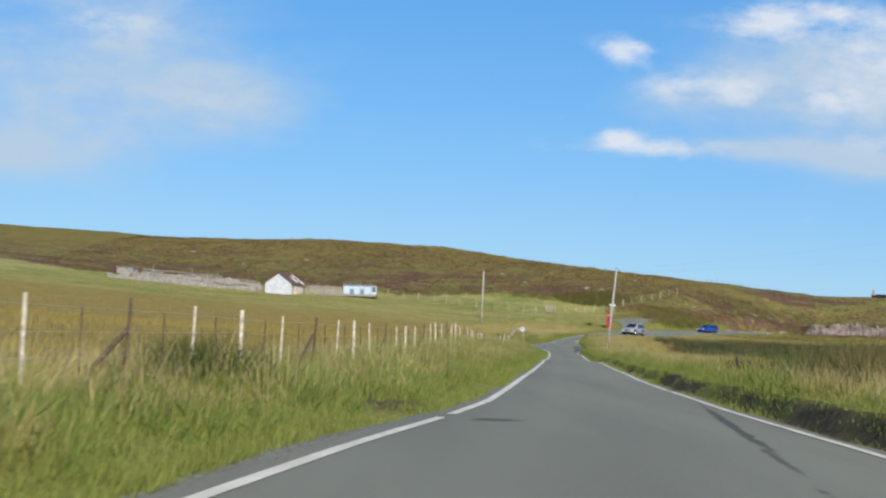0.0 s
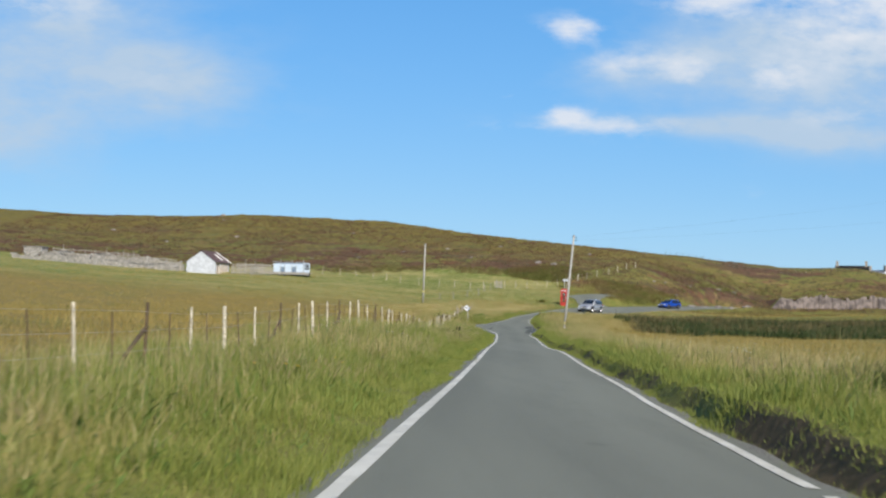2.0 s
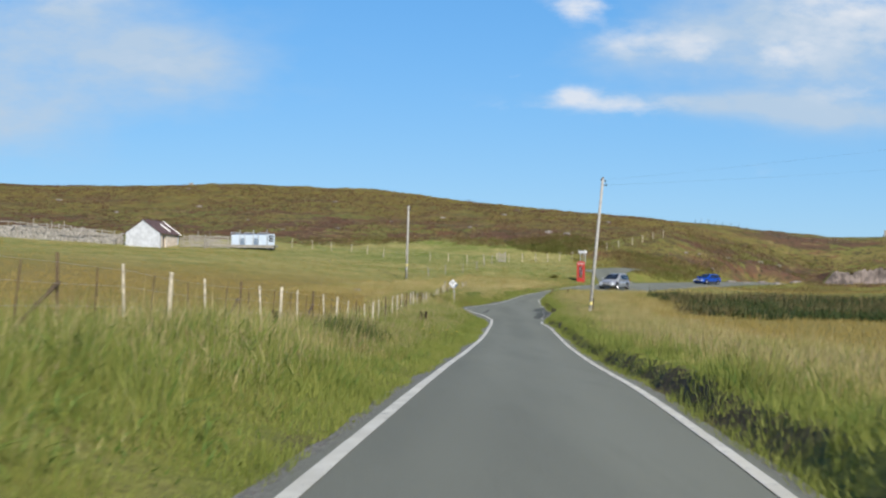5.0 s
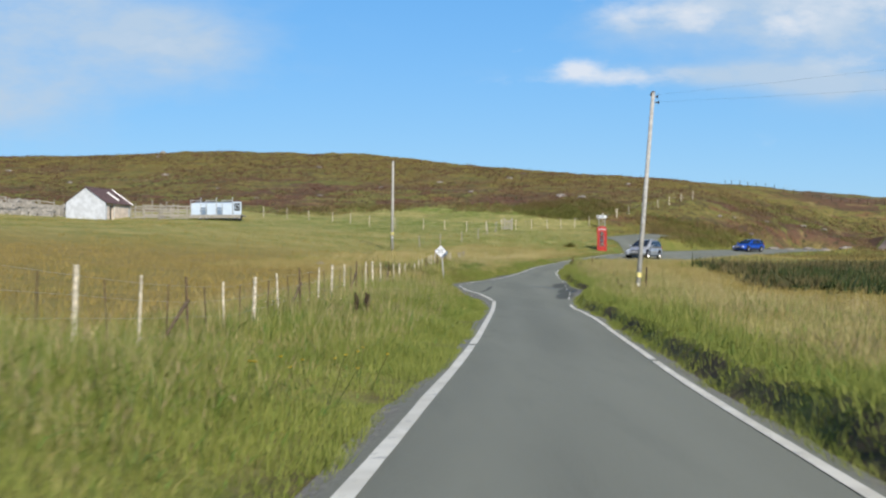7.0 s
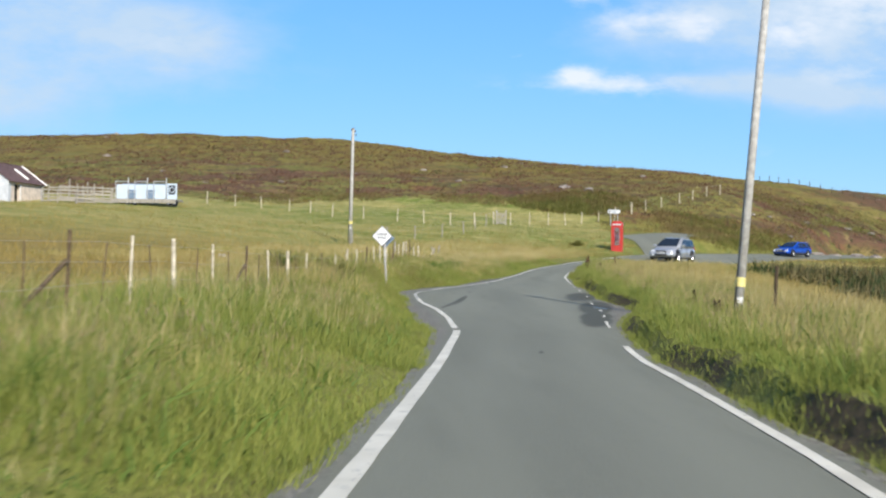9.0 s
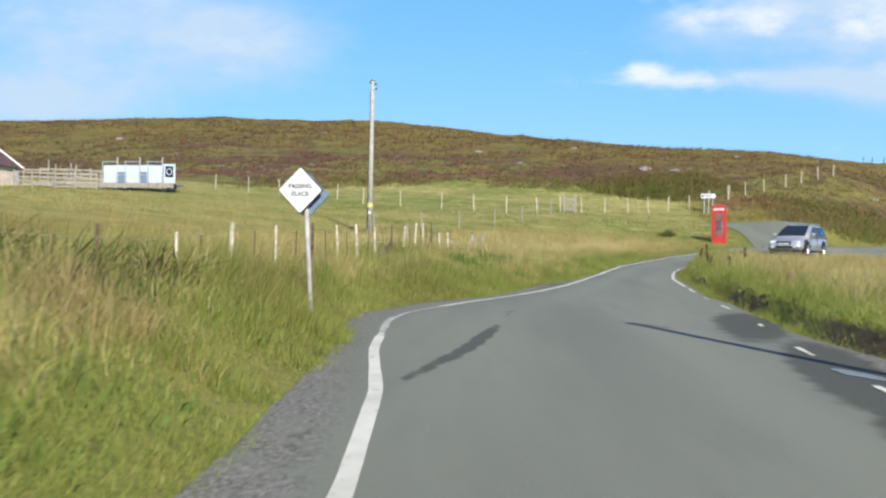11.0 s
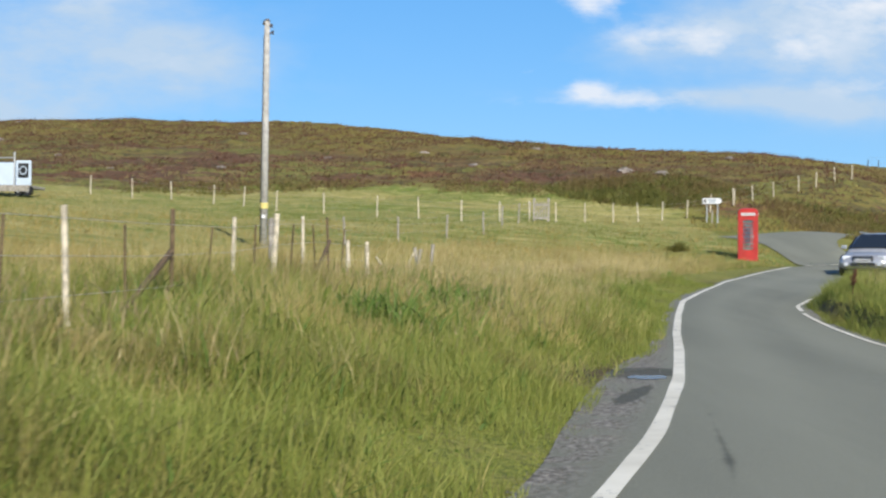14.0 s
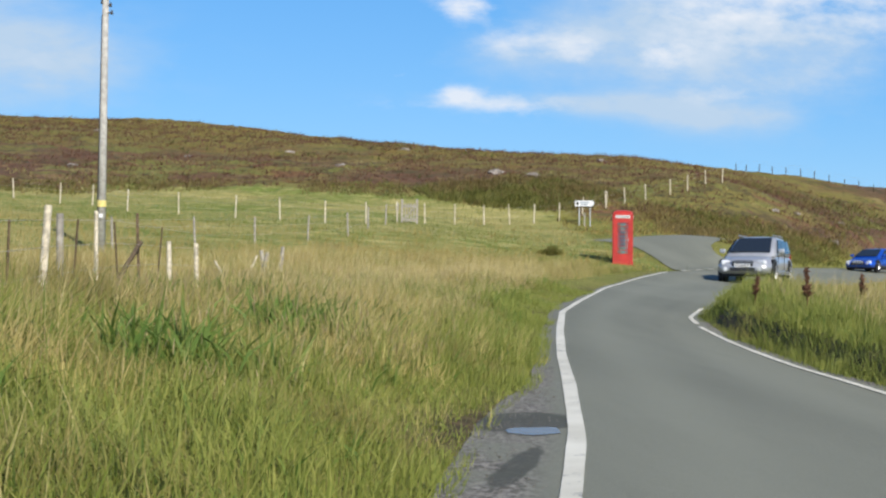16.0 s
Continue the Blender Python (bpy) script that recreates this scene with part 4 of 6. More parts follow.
plate = part("plate", diamond(0.44, 0.014, (-0.1, -0.06, up), 0.03), M_BLACK, sign, "black-edged diamond plate")
part("face", diamond(0.418, 0.006, (-0.1, -0.0705, up), 0.025), M_WHITE, plate, "white sign face")
part("back_plate", diamond(0.43, 0.03, (-0.05, 0.05, up - 0.06), 0.02), M_BLUEGREY, sign, "dark grey back of the second plate")
for word, dz in (("PASSING", 0.05), ("PLACE", -0.05)):
    cu_ = bpy.data.curves.new(word.lower(), "FONT")
    cu_.body, cu_.align_x, cu_.align_y, cu_.size, cu_.extrude, cu_.offset = word, "CENTER", "CENTER", 0.082, 0.001, 0.0012
    cu_.materials.append(M_BLACK)
    ob = new("lettering", cu_)
    ob.parent = plate
    ob.matrix_basis = pose(-0.1, -0.0750, up + dz, 90, 0, 0)
for dz in (0.15, 0.17, -0.12):
    part("clip", boxed((-0.04, -0.005, up + dz), (0.2, 0.07, 0.008 if dz > 0 else 0.03), bevel=0.002), M_STEEL, sign)

# ---- poles ----
def utility_pole(foot, top, r0, r1, label, band_z):
    p = thing("utility_pole", foot, label, "utility pole", "telephone poles")
    t = Vector(top) - Vector(foot)
    shaft = part("shaft", rodded((-t.x * 0.1, -t.y * 0.1, -t.z * 0.1), t, r0, r1, 16), M_POLE, p, smooth=True)
    part("top_cap", rodded(t, t + Vector((0, 0, 0.06)), r1 * 1.25, r1 * 0.5, 12), M_RUST, p)
    for k, (dx, dz) in enumerate(((0.16, -0.18), (-0.1, -0.1), (0.2, -0.42))):
        b = t + Vector((dx, -0.05, dz))
        br = part("bracket", rodded(t + Vector((0, 0, dz)), b, 0.02, n=6), M_RUST, p)
        part("insulator", rodded(b - Vector((0, 0, 0.05)), b + Vector((0, 0, 0.07)), 0.045, 0.03, 10), M_BLACK, br)
    at = t * (band_z / t.z)
    part("warning_plate", rodded(at, at + t.normalized() * 0.2, r0 * 1.06, r0 * 1.06, 16), M_PLATE, p, "yellow plate round the pole")
    at2 = t * ((band_z - 0.28) / t.z)
    part("number_plate", boxed((at2.x, at2.y - r0 * 1.02, at2.z), (0.12, 0.02, 0.12)), M_WHITE, p, "small white plate with dark bars")
    cb = bmesh.new()
    rod(cb, Vector((-r0 * 0.9, -r0 * 0.5, 0)), t + Vector((-r1, -r1 * 0.5, -0.5)), 0.014, n=6)
    part("cable_duct", cb, M_CABLE, p)
    return p, Vector(foot) + t


pole_a, top_a = utility_pole(spot(15.62, 120.7, -0.1), (16.41, 121.27, 7.15), 0.105, 0.075, "leaning weathered wooden telephone pole beside the road", 0.75)
pole_b, top_b = utility_pole(spot(4.52, 179.7, -0.05), (4.62, 179.1, 8.83), 0.14, 0.095, "tall weathered wooden telephone pole in the pasture", 1.48)


def hanging(name, a, b, sag, label):
    a, b = Vector(a), Vector(b)
    pts = [a.lerp(b, k / 24) - Vector((0, 0, sag * 4 * (k / 24) * (1 - k / 24))) for k in range(25)]
    ring = [Vector((0, 0, 0.0032)), Vector((-0.002, 0.003, -0.0016)), Vector((0.002, -0.003, -0.0016))]
    V = [p + o for p in pts for o in ring]
    F = [(3 * k + i, 3 * k + (i + 1) % 3, 3 * k + 3 + (i + 1) % 3, 3 * k + 3 + i) for k in range(24) for i in range(3)]
    return tagged(new(name, mesh_of(name, [tuple(v) for v in V], F, M_CABLE, True)), label, "cable")


hanging("overhead_cable", top_a + Vector((0.16, -0.05, -0.1)), (62, 131, 14.2), 0.35, "thin black overhead cable from the leaning pole")
hanging("overhead_cable", top_a + Vector((0.2, -0.05, -0.4)), (62, 131, 11.6), 0.4, "thin black overhead cable from the leaning pole")

# ---- white byre ----
HB = 4.62
byre = thing("stone_byre", (-29.0, 206.3, HB), "small whitewashed stone byre with a rusty red-brown roof", "building", turn=-12)
bm = bmesh.new()
prism(bm, [(-2.3, -0.3), (2.3, -0.3), (2.3, 1.85), (0, 3.45), (-2.3, 1.85)], 0, 0.45)
part("gable_wall", bm, M_LIME, byre, "whitewashed gable wall")
bm = bmesh.new()
prism(bm, [(-2.3, -0.3), (2.3, -0.3), (2.3, 1.85), (0, 3.45), (-2.3, 1.85)], 5.75, 6.2)
part("gable_wall", bm, M_LIME, byre)
part("side_wall", boxed((-2.1, 3.1, 0.775), (0.4, 5.3, 2.15)), M_LIME, byre)
for y0, y1, z0, z1 in ((0.45, 1.0, -0.3, 1.85), (2.0, 5.75, -0.3, 1.85), (1.0, 2.0, 1.6, 1.85)):
    part("side_wall", boxed((2.1, (y0 + y1) / 2, (z0 + z1) / 2), (0.4, y1 - y0, z1 - z0)), M_HARL, byre, "cream harled side wall")
# flat panel filling the doorway opening, the shade inside put into its colour
part("door", boxed((2.0, 1.5, 0.65), (0.06, 0.98, 1.88)), M_DARK, byre, "near-black panel for the shade in the doorway")
part("door_jamb", boxed((2.29, 2.06, 0.65), (0.1, 0.12, 1.9)), M_TRIM, byre)
for side in (-1, 1):
    bm = bmesh.new()
    ang = math.atan2(1.6, 2.3)
    n = 66
    top = [bm.verts.new((0.0, -0.12 + k * 6.44 / n, 3.52 + 0.018 * (k % 2))) for k in range(n + 1)]
    low = [bm.verts.new((side * 2.55, -0.12 + k * 6.44 / n, 1.74 + 0.018 * (k % 2))) for k in range(n + 1)]
    for k in range(n):
        bm.faces.new((top[k], top[k + 1], low[k + 1], low[k]))
    for f in bm.faces:
        f.normal_update()
    bmesh.ops.solidify(bm, geom=list(bm.faces), thickness=0.04)
    roof = part("roof_slope", bm, M_ROOF, byre, "corrugated rusty red-brown roof")
    bm = bmesh.new()
    rod(bm, (side * 0.02, 6.28, 3.56), (side * 2.6, 6.28, 1.76), 0.09, n=4)
    part("verge_board", bm, M_TRIM, roof, "white painted verge board")
bm = bmesh.new()
rod(bm, (0.75, 3.75, 3.09), (2.1, 3.75, 2.15), 0.11, n=4)
part("roof_light_strip", bm, M_TRIM, byre, "white strip on the roof")
part("ridge_cap", rodded((0, -0.12, 3.55), (0, 6.32, 3.55), 0.07, n=8), M_ROOF, byre)


# ---- dry stone walls of the sheep pens ----
def stone_wall(a, b, height, label, seed, thick=0.5):
    r = np.random.default_rng(seed)
    (ax, ay), (bx, by) = a, b
    length = math.hypot(bx - ax, by - ay)
    w = thing("dry_stone_wall", spot(ax, ay), label, "stone wall", "sheep pen walls")
    z0 = spot(ax, ay)[2]
    bm = bmesh.new()
    dx, dy = (bx - ax) / length, (by - ay) / length
    turn = math.degrees(math.atan2(dy, dx))
    h = 0.0
    course = 0
    tops = {}
    while h < height:
        ch = r.uniform(0.16, 0.26)
        s = r.uniform(0, 0.3)
        while s < length:
            l = r.uniform(0.25, 0.6)
            if h + ch < height + 0.25 * math.sin(s * 0.9 + seed) + r.uniform(-0.1, 0.1):
                px, py = dx * (s + l / 2), dy * (s + l / 2)
                gz = float(land(np.array([ax + px]), np.array([ay + py]))[0]) - z0
                box(bm, (px + r.uniform(-0.04, 0.04), py + r.uniform(-0.04, 0.04), gz - 0.1 + h + ch / 2), (l * 0.95, thick * r.uniform(0.8, 1.05), ch * 0.93), turn + r.uniform(-5, 5), tilt=r.uniform(-5, 5))
            s += l
        h += ch
    part("stones", bm, M_STONE, w)
    return w


stone_wall((-31.6, 208.5), (-45, 209.5), 1.05, "tumbled grey dry stone wall beside the byre", 1)
stone_wall((-45, 209.5), (-57, 211.5), 0.95, "tumbled grey dry stone wall on the rough field", 2)
stone_wall((-33, 214), (-56, 217), 1.15, "far side of the grey stone sheep fold", 3)
stone_wall((-38, 209.2), (-38.6, 214.6), 1.2, "cross wall of the grey stone sheep fold", 4)
stone_wall((-47, 209.8), (-47.6, 215.6), 1.2, "cross wall of the grey stone sheep fold", 5)
stone_wall((-32.4, 206.9), (-44, 206.6), 0.75, "low tumbled front wall of the grey stone fold", 6)
stone_wall((-44, 206.6), (-58, 208.2), 0.8, "low tumbled front wall of the grey stone fold", 7)
stone_wall((-52, 211.2), (-52.4, 217.0), 1.2, "cross wall of the grey stone sheep fold", 8)
stone_wall((-34, 211.5), (-50, 213.6), 1.1, "middle wall of the grey stone sheep fold", 9)
part_shed = thing("low_store", spot(-57.5, 218.5), "low pale concrete store behind the sheep fold", "shed", turn=-8)
part("walls", boxed((0, 0, 0.5), (3.0, 2.4, 1.2), bevel=0.03), M_STONE, part_shed)
part("roof", boxed((0, 0, 1.15), (3.3, 2.7, 0.12), bevel=0.02), M_STONE, part_shed)


def timber_pen(stops, rails, label, seed, height=1.25):
    r = random.Random(seed)
    pts = spread(stops, 1.7)
    f = thing("sheep_pen", (0, 0, 0), label, "pen", "timber sheep pens")
    zs = [float(v) for v in land(np.array([p[0] for p in pts]), np.array([p[1] for p in pts]))]
    for (x, y), z in zip(pts, zs):
        h = height * r.choice((1.0, 1.05, 1.1, 1.45))
        part("post", rodded((x, y, z - 0.2), (x + r.uniform(-0.06, 0.06), y, z + h), 0.065, 0.055, 7), M_WOOD, f)
    for (p, za), (q, zb) in zip(zip(pts, zs), list(zip(pts, zs))[1:]):
        for k in range(rails):
            h = 0.2 + k * (height - 0.3) / max(1, rails - 1)
            a, b = Vector((*p, za + h + r.uniform(-0.06, 0.06))), Vector((*q, zb + h + r.uniform(-0.06, 0.06)))
            mid, d = (a + b) / 2, b - a
            bm = bmesh.new()
            box(bm, (0, 0, 0), (d.length * 1.04, 0.03, 0.11))
            m = Matrix.Translation(mid) @ d.to_track_quat("X", "Z").to_matrix().to_4x4()
            bmesh.ops.transform(bm, matrix=m, verts=bm.verts)
            part("rail", bm, M_WOOD, f)
    return f


timber_pen([(-24.7, 208.6), (-21.5, 208.2), (-18.6, 209.4)], 4, "weathered timber sheep pen beside the byre", 1)
timber_pen([(-24.3, 213.5), (-18.5, 214.0)], 4, "weathered timber sheep pen behind the trailer", 2)
timber_pen([(-21.5, 208.4), (-21.2, 213.6)], 3, "cross rails of the timber sheep pen", 3)
timber_pen([(-32.5, 207.4), (-40, 208.0)], 2, "loose grey rails in front of the stone fold", 4)

timber_pen([(-33.5, 210.2), (-45, 211.4)], 3, "weathered rails and tall posts inside the stone fold", 5, 1.5)
timber_pen([(-40, 214.2), (-54, 216.0)], 3, "weathered rails and tall posts behind the stone fold", 6, 1.5)
timber_pen([(-24.6, 210.6), (-18.9, 211.2)], 3, "leaning grey hurdles in the timber pen", 7, 1.4)

# ---- livestock trailer with white panels ----
tr = thing("flatbed_trailer", (-15.5, 210.6, 4.68), "old flatbed trailer loaded with white panels and steel rails", "trailer", turn=-9)
tr.matrix_basis = tr.matrix_basis @ Matrix.Diagonal((1.06, 1, 1.16, 1))
bm = bmesh.new()
box(bm, (0, 0, 0.42), (5.6, 2.0, 0.14), bevel=0.02)
deck = part("deck", bm, M_WOOD, tr, "weathered timber deck")
for k in range(9):
    part("plank", boxed((-2.5 + k * 0.62, -1.02, 0.30), (0.58, 0.04, 0.26), bevel=0.01), M_WOOD, deck)
for k, x in enumerate((-2.05, -0.35, 1.35)):
    part("panel", boxed((x, -0.9, 1.06), (1.0, 0.08, 1.12), bevel=0.03), M_PANEL, tr, "white plastic panel")
    for dz in (1.86,):
        part("rail", rodded((x - 0.55, -0.95, dz), (x + 0.6, -0.95, dz), 0.035, n=6), M_STEEL, tr)
    part("upright", rodded((x + 0.56, -0.98, 0.3), (x + 0.56, -0.98, 2.15), 0.045, n=6), M_STEEL, tr)
    part("upright", rodded((x - 0.56, -0.98, 0.3), (x - 0.56, -0.98, 1.9), 0.035, n=6), M_STEEL, tr)
for x in (-1.2, 0.5):
    part("panel", boxed((x, -0.8, 1.42), (0.72, 0.06, 0.42), bevel=0.02), M_PANEL, tr)
    part("crate", boxed((x, -0.72, 0.82), (0.74, 0.5, 0.62), bevel=0.02), M_BLUEGREY, tr, "blue-grey crate")
    part("rail", rodded((x - 0.4, -0.96, 1.02), (x + 0.4, -0.96, 1.02), 0.03, n=6), M_STEEL, tr)
part("back_board", boxed((-0.4, 0.9, 1.15), (4.6, 0.08, 1.3)), M_BLUEGREY, tr, "blue-grey back board")
part("end_frame", boxed((2.42, -0.9, 1.1), (0.86, 0.10, 1.25), bevel=0.03), M_PANEL, tr)
part("end_window", boxed((2.42, -0.962, 1.22), (0.60, 0.03, 0.72), bevel=0.02), M_BLACK, tr, "dark opening in the end frame")
bm = bmesh.new()
for k in range(12):
    a, b = k * math.tau / 12, (k + 1) * math.tau / 12
    rod(bm, (2.42 + 0.2 * math.cos(a), -0.985, 1.22 + 0.2 * math.sin(a)), (2.42 + 0.2 * math.cos(b), -0.985, 1.22 + 0.2 * math.sin(b)), 0.03, n=5)
part("end_ring", bm, M_PANEL, tr, "pale ring in the dark opening")
for x in (2.15, 2.65, -1.6, -0.9):
    w = part("wheel", rodded((x, -0.95, 0.24), (x, -0.7, 0.24), 0.26, n=18), M_RUBBER, tr)
    part("rim", rodded((x, -0.965, 0.24), (x, -0.94, 0.24), 0.13, n=14), M_STEEL, w)

# ---- telephone box ----
bx, by = 25.15, 194.75
kiosk = thing("telephone_box", (bx, by, 1.04), "traditional red telephone box standing on the grass verge", "telephone box", turn=-13)
W2 = 0.45
part("plinth", boxed((0, 0, 0.06), (0.94, 0.94, 0.2), bevel=0.01), M_RED, kiosk)
for sx in (-1, 1):
    for sy in (-1, 1):
        part("corner_post", boxed((sx * (W2 - 0.07), sy * (W2 - 0.07), 1.12), (0.14, 0.14, 1.95), bevel=0.012), M_RED, kiosk)
for k, (ang) in enumerate((0, 90, 180, 270)):
    R = Matrix.Rotation(radians(ang), 4, "Z")

    def side_part(name, c, s, mat, parent, label="", bevel=0.006):
        bm = boxed(c, s, bevel=bevel)
        bmesh.ops.transform(bm, matrix=R, verts=bm.verts)
        return part(name, bm, mat, parent, label)

    face = side_part("door" if k == 0 else "side_panel", (0, -0.415, 0.32), (0.62, 0.05, 0.42), M_RED, kiosk)
    side_part("head_rail", (0, -0.415, 2.02), (0.62, 0.05, 0.18), M_RED, face)
    for sx in (-1, 1):
        side_part("stile", (sx * 0.27, -0.415, 1.23), (0.09, 0.05, 1.42), M_RED, face)
        side_part("glazing_bar", (sx * 0.155, -0.412, 1.23), (0.022, 0.03, 1.42), M_RED, face, bevel=0)
    for j in range(1, 8):
        side_part("glazing_bar", (0, -0.412, 0.53 + j * 1.4 / 8), (0.46, 0.03, 0.022), M_RED, face, bevel=0)
    pane = side_part("pane", (0, -0.405, 1.23), (0.46, 0.006, 1.4), M_PANE, face, bevel=0)
    pane.visible_shadow = False
    if k == 0:
        side_part("handle", (0.24, -0.455, 1.15), (0.03, 0.03, 0.14), M_STEEL, face)
    side_part("fascia", (0, -0.43, 2.19), (0.88, 0.06, 0.2), M_RED, kiosk)
    plate = side_part("sign_panel", (0, -0.465, 2.185), (0.64, 0.012, 0.12), M_WHITE, kiosk, "white opal sign panel with dark bars")
    for j in range(7):
        side_part("sign_bar", (-0.24 + j * 0.08, -0.4725, 2.185), (0.045, 0.004, 0.055), M_BLACK, plate, bevel=0)
bm = bmesh.new()
n = 16
for i in range(n + 1):
    for j in range(n + 1):
        u, v = i / n * 2 - 1, j / n * 2 - 1
        bm.verts.new((u * 0.46, v * 0.46, 2.29 + 0.20 * max(0.0, (1 - u * u * u * u) * (1 - v * v * v * v)) ** 0.5))
bm.verts.ensure_lookup_table()
for i in range(n):
    for j in range(n):
        q = i * (n + 1) + j
        bm.faces.new([bm.verts[q + a] for a in (0, n + 1, n + 2, 1)])
part("domed_roof", bm, M_RED, kiosk, smooth=True)
part("telephone", boxed((0, 0.31, 1.2), (0.26, 0.12, 0.36), bevel=0.02), M_STEEL, kiosk, "grey telephone inside")
part("backboard", boxed((0, 0.372, 1.2), (0.46, 0.02, 0.7)), M_WOOD, kiosk)

# ---- direction sign ----
ds = thing("direction_sign", spot(28.2, 215.4), "white pointed direction sign on two pale posts", "road sign", turn=-14)
dz = 5.18 - ds.matrix_basis.translation.z
for x in (-0.33, 0.33):
    part("post", rodded((x, 0.05, -0.2), (x, 0.05, dz + 0.12), 0.04, n=10), M_STEEL, ds)
bm = bmesh.new()
prism(bm, [(-0.62, dz - 0.21), (0.5, dz - 0.21), (0.64, dz), (0.5, dz + 0.21), (-0.62, dz + 0.21)], -0.03, 0.0)
board = part("board", bm, M_BLACK, ds, "dark-edged pointed board")
bm = bmesh.new()
prism(bm, [(-0.59, dz - 0.18), (0.48, dz - 0.18), (0.6, dz), (0.48, dz + 0.18), (-0.59, dz + 0.18)], -0.036, -0.031)
part("face", bm, M_WHITE, board, "white sign face")
part("emblem", boxed((-0.44, -0.039, dz), (0.13, 0.004, 0.2)), M_BLACK, board)
for j, (w, z) in enumerate(((0.55, 0.06), (0.42, -0.07))):
    part("text_bar", boxed((-0.02, -0.039, dz + z), (w, 0.004, 0.06)), M_BLUEGREY, board)
part("stub_post", boxed((0.0, 0.12, 0.25), (0.09, 0.09, 1.2), bevel=0.01), M_WOOD, ds)

# ---- wicket gate in the pasture corner ----
wg = thing("wicket_gate", spot(16.9, 209.9), "narrow grey timber wicket gate in the pasture fence", "gate", turn=-10)
for x in (-0.42, 0.42):
    part("gate_post", boxed((x, 0, 0.6), (0.13, 0.13, 1.5), bevel=0.01), M_WOOD, wg)
for k in range(4):
    part("slat", boxed((-0.24 + k * 0.16, 0.02, 0.6), (0.07, 0.03, 1.05), bevel=0.004), M_WOOD, wg)
for z in (0.2, 0.95):
    part("rail", boxed((0, -0.02, z), (0.74, 0.04, 0.1), bevel=0.005), M_WOOD, wg)
part("brace", rodded((-0.34, -0.02, 0.22), (0.34, -0.02, 0.93), 0.03, n=6), M_WOOD, wg)


# ---- cars ----
def loft(stations, ring):
    """A hull through stations (x, z bottom, z top, half width at bottom, half width at top)."""
    bm = bmesh.new()
    loops = []
    for st in stations:
        loops.append([bm.verts.new(v) for v in ring(*st)])
    for a, b in zip(loops, loops[1:]):
        n = len(a)
        for i in range(n):
            bm.faces.new((a[i], a[(i + 1) % n], b[(i + 1) % n], b[i]))
    bm.faces.new(loops[0][::-1]), bm.faces.new(loops[-1])
    bmesh.ops.recalc_face_normals(bm, faces=bm.faces)
    return bm


def hull_ring(x, z0, z1, w0, w1):
    m = (z0 + z1) / 2
    half = [(0, z0), (w0 * 0.8, z0), (w0 * 0.97, z0 + (z1 - z0) * 0.12), (w0, m - (z1 - z0) * 0.1), (w0 * 0.995, z0 + (z1 - z0) * 0.62), (w1 * 0.97, z1 - (z1 - z0) * 0.13), (w1 * 0.86, z1 - (z1 - z0) * 0.02), (w1 * 0.45, z1 + 0.008)]
    pts = [(x, y, z) for y, z in half] + [(x, 0, z1 + 0.014)] + [(x, -y, z) for y, z in half[:0:-1]]
    return pts


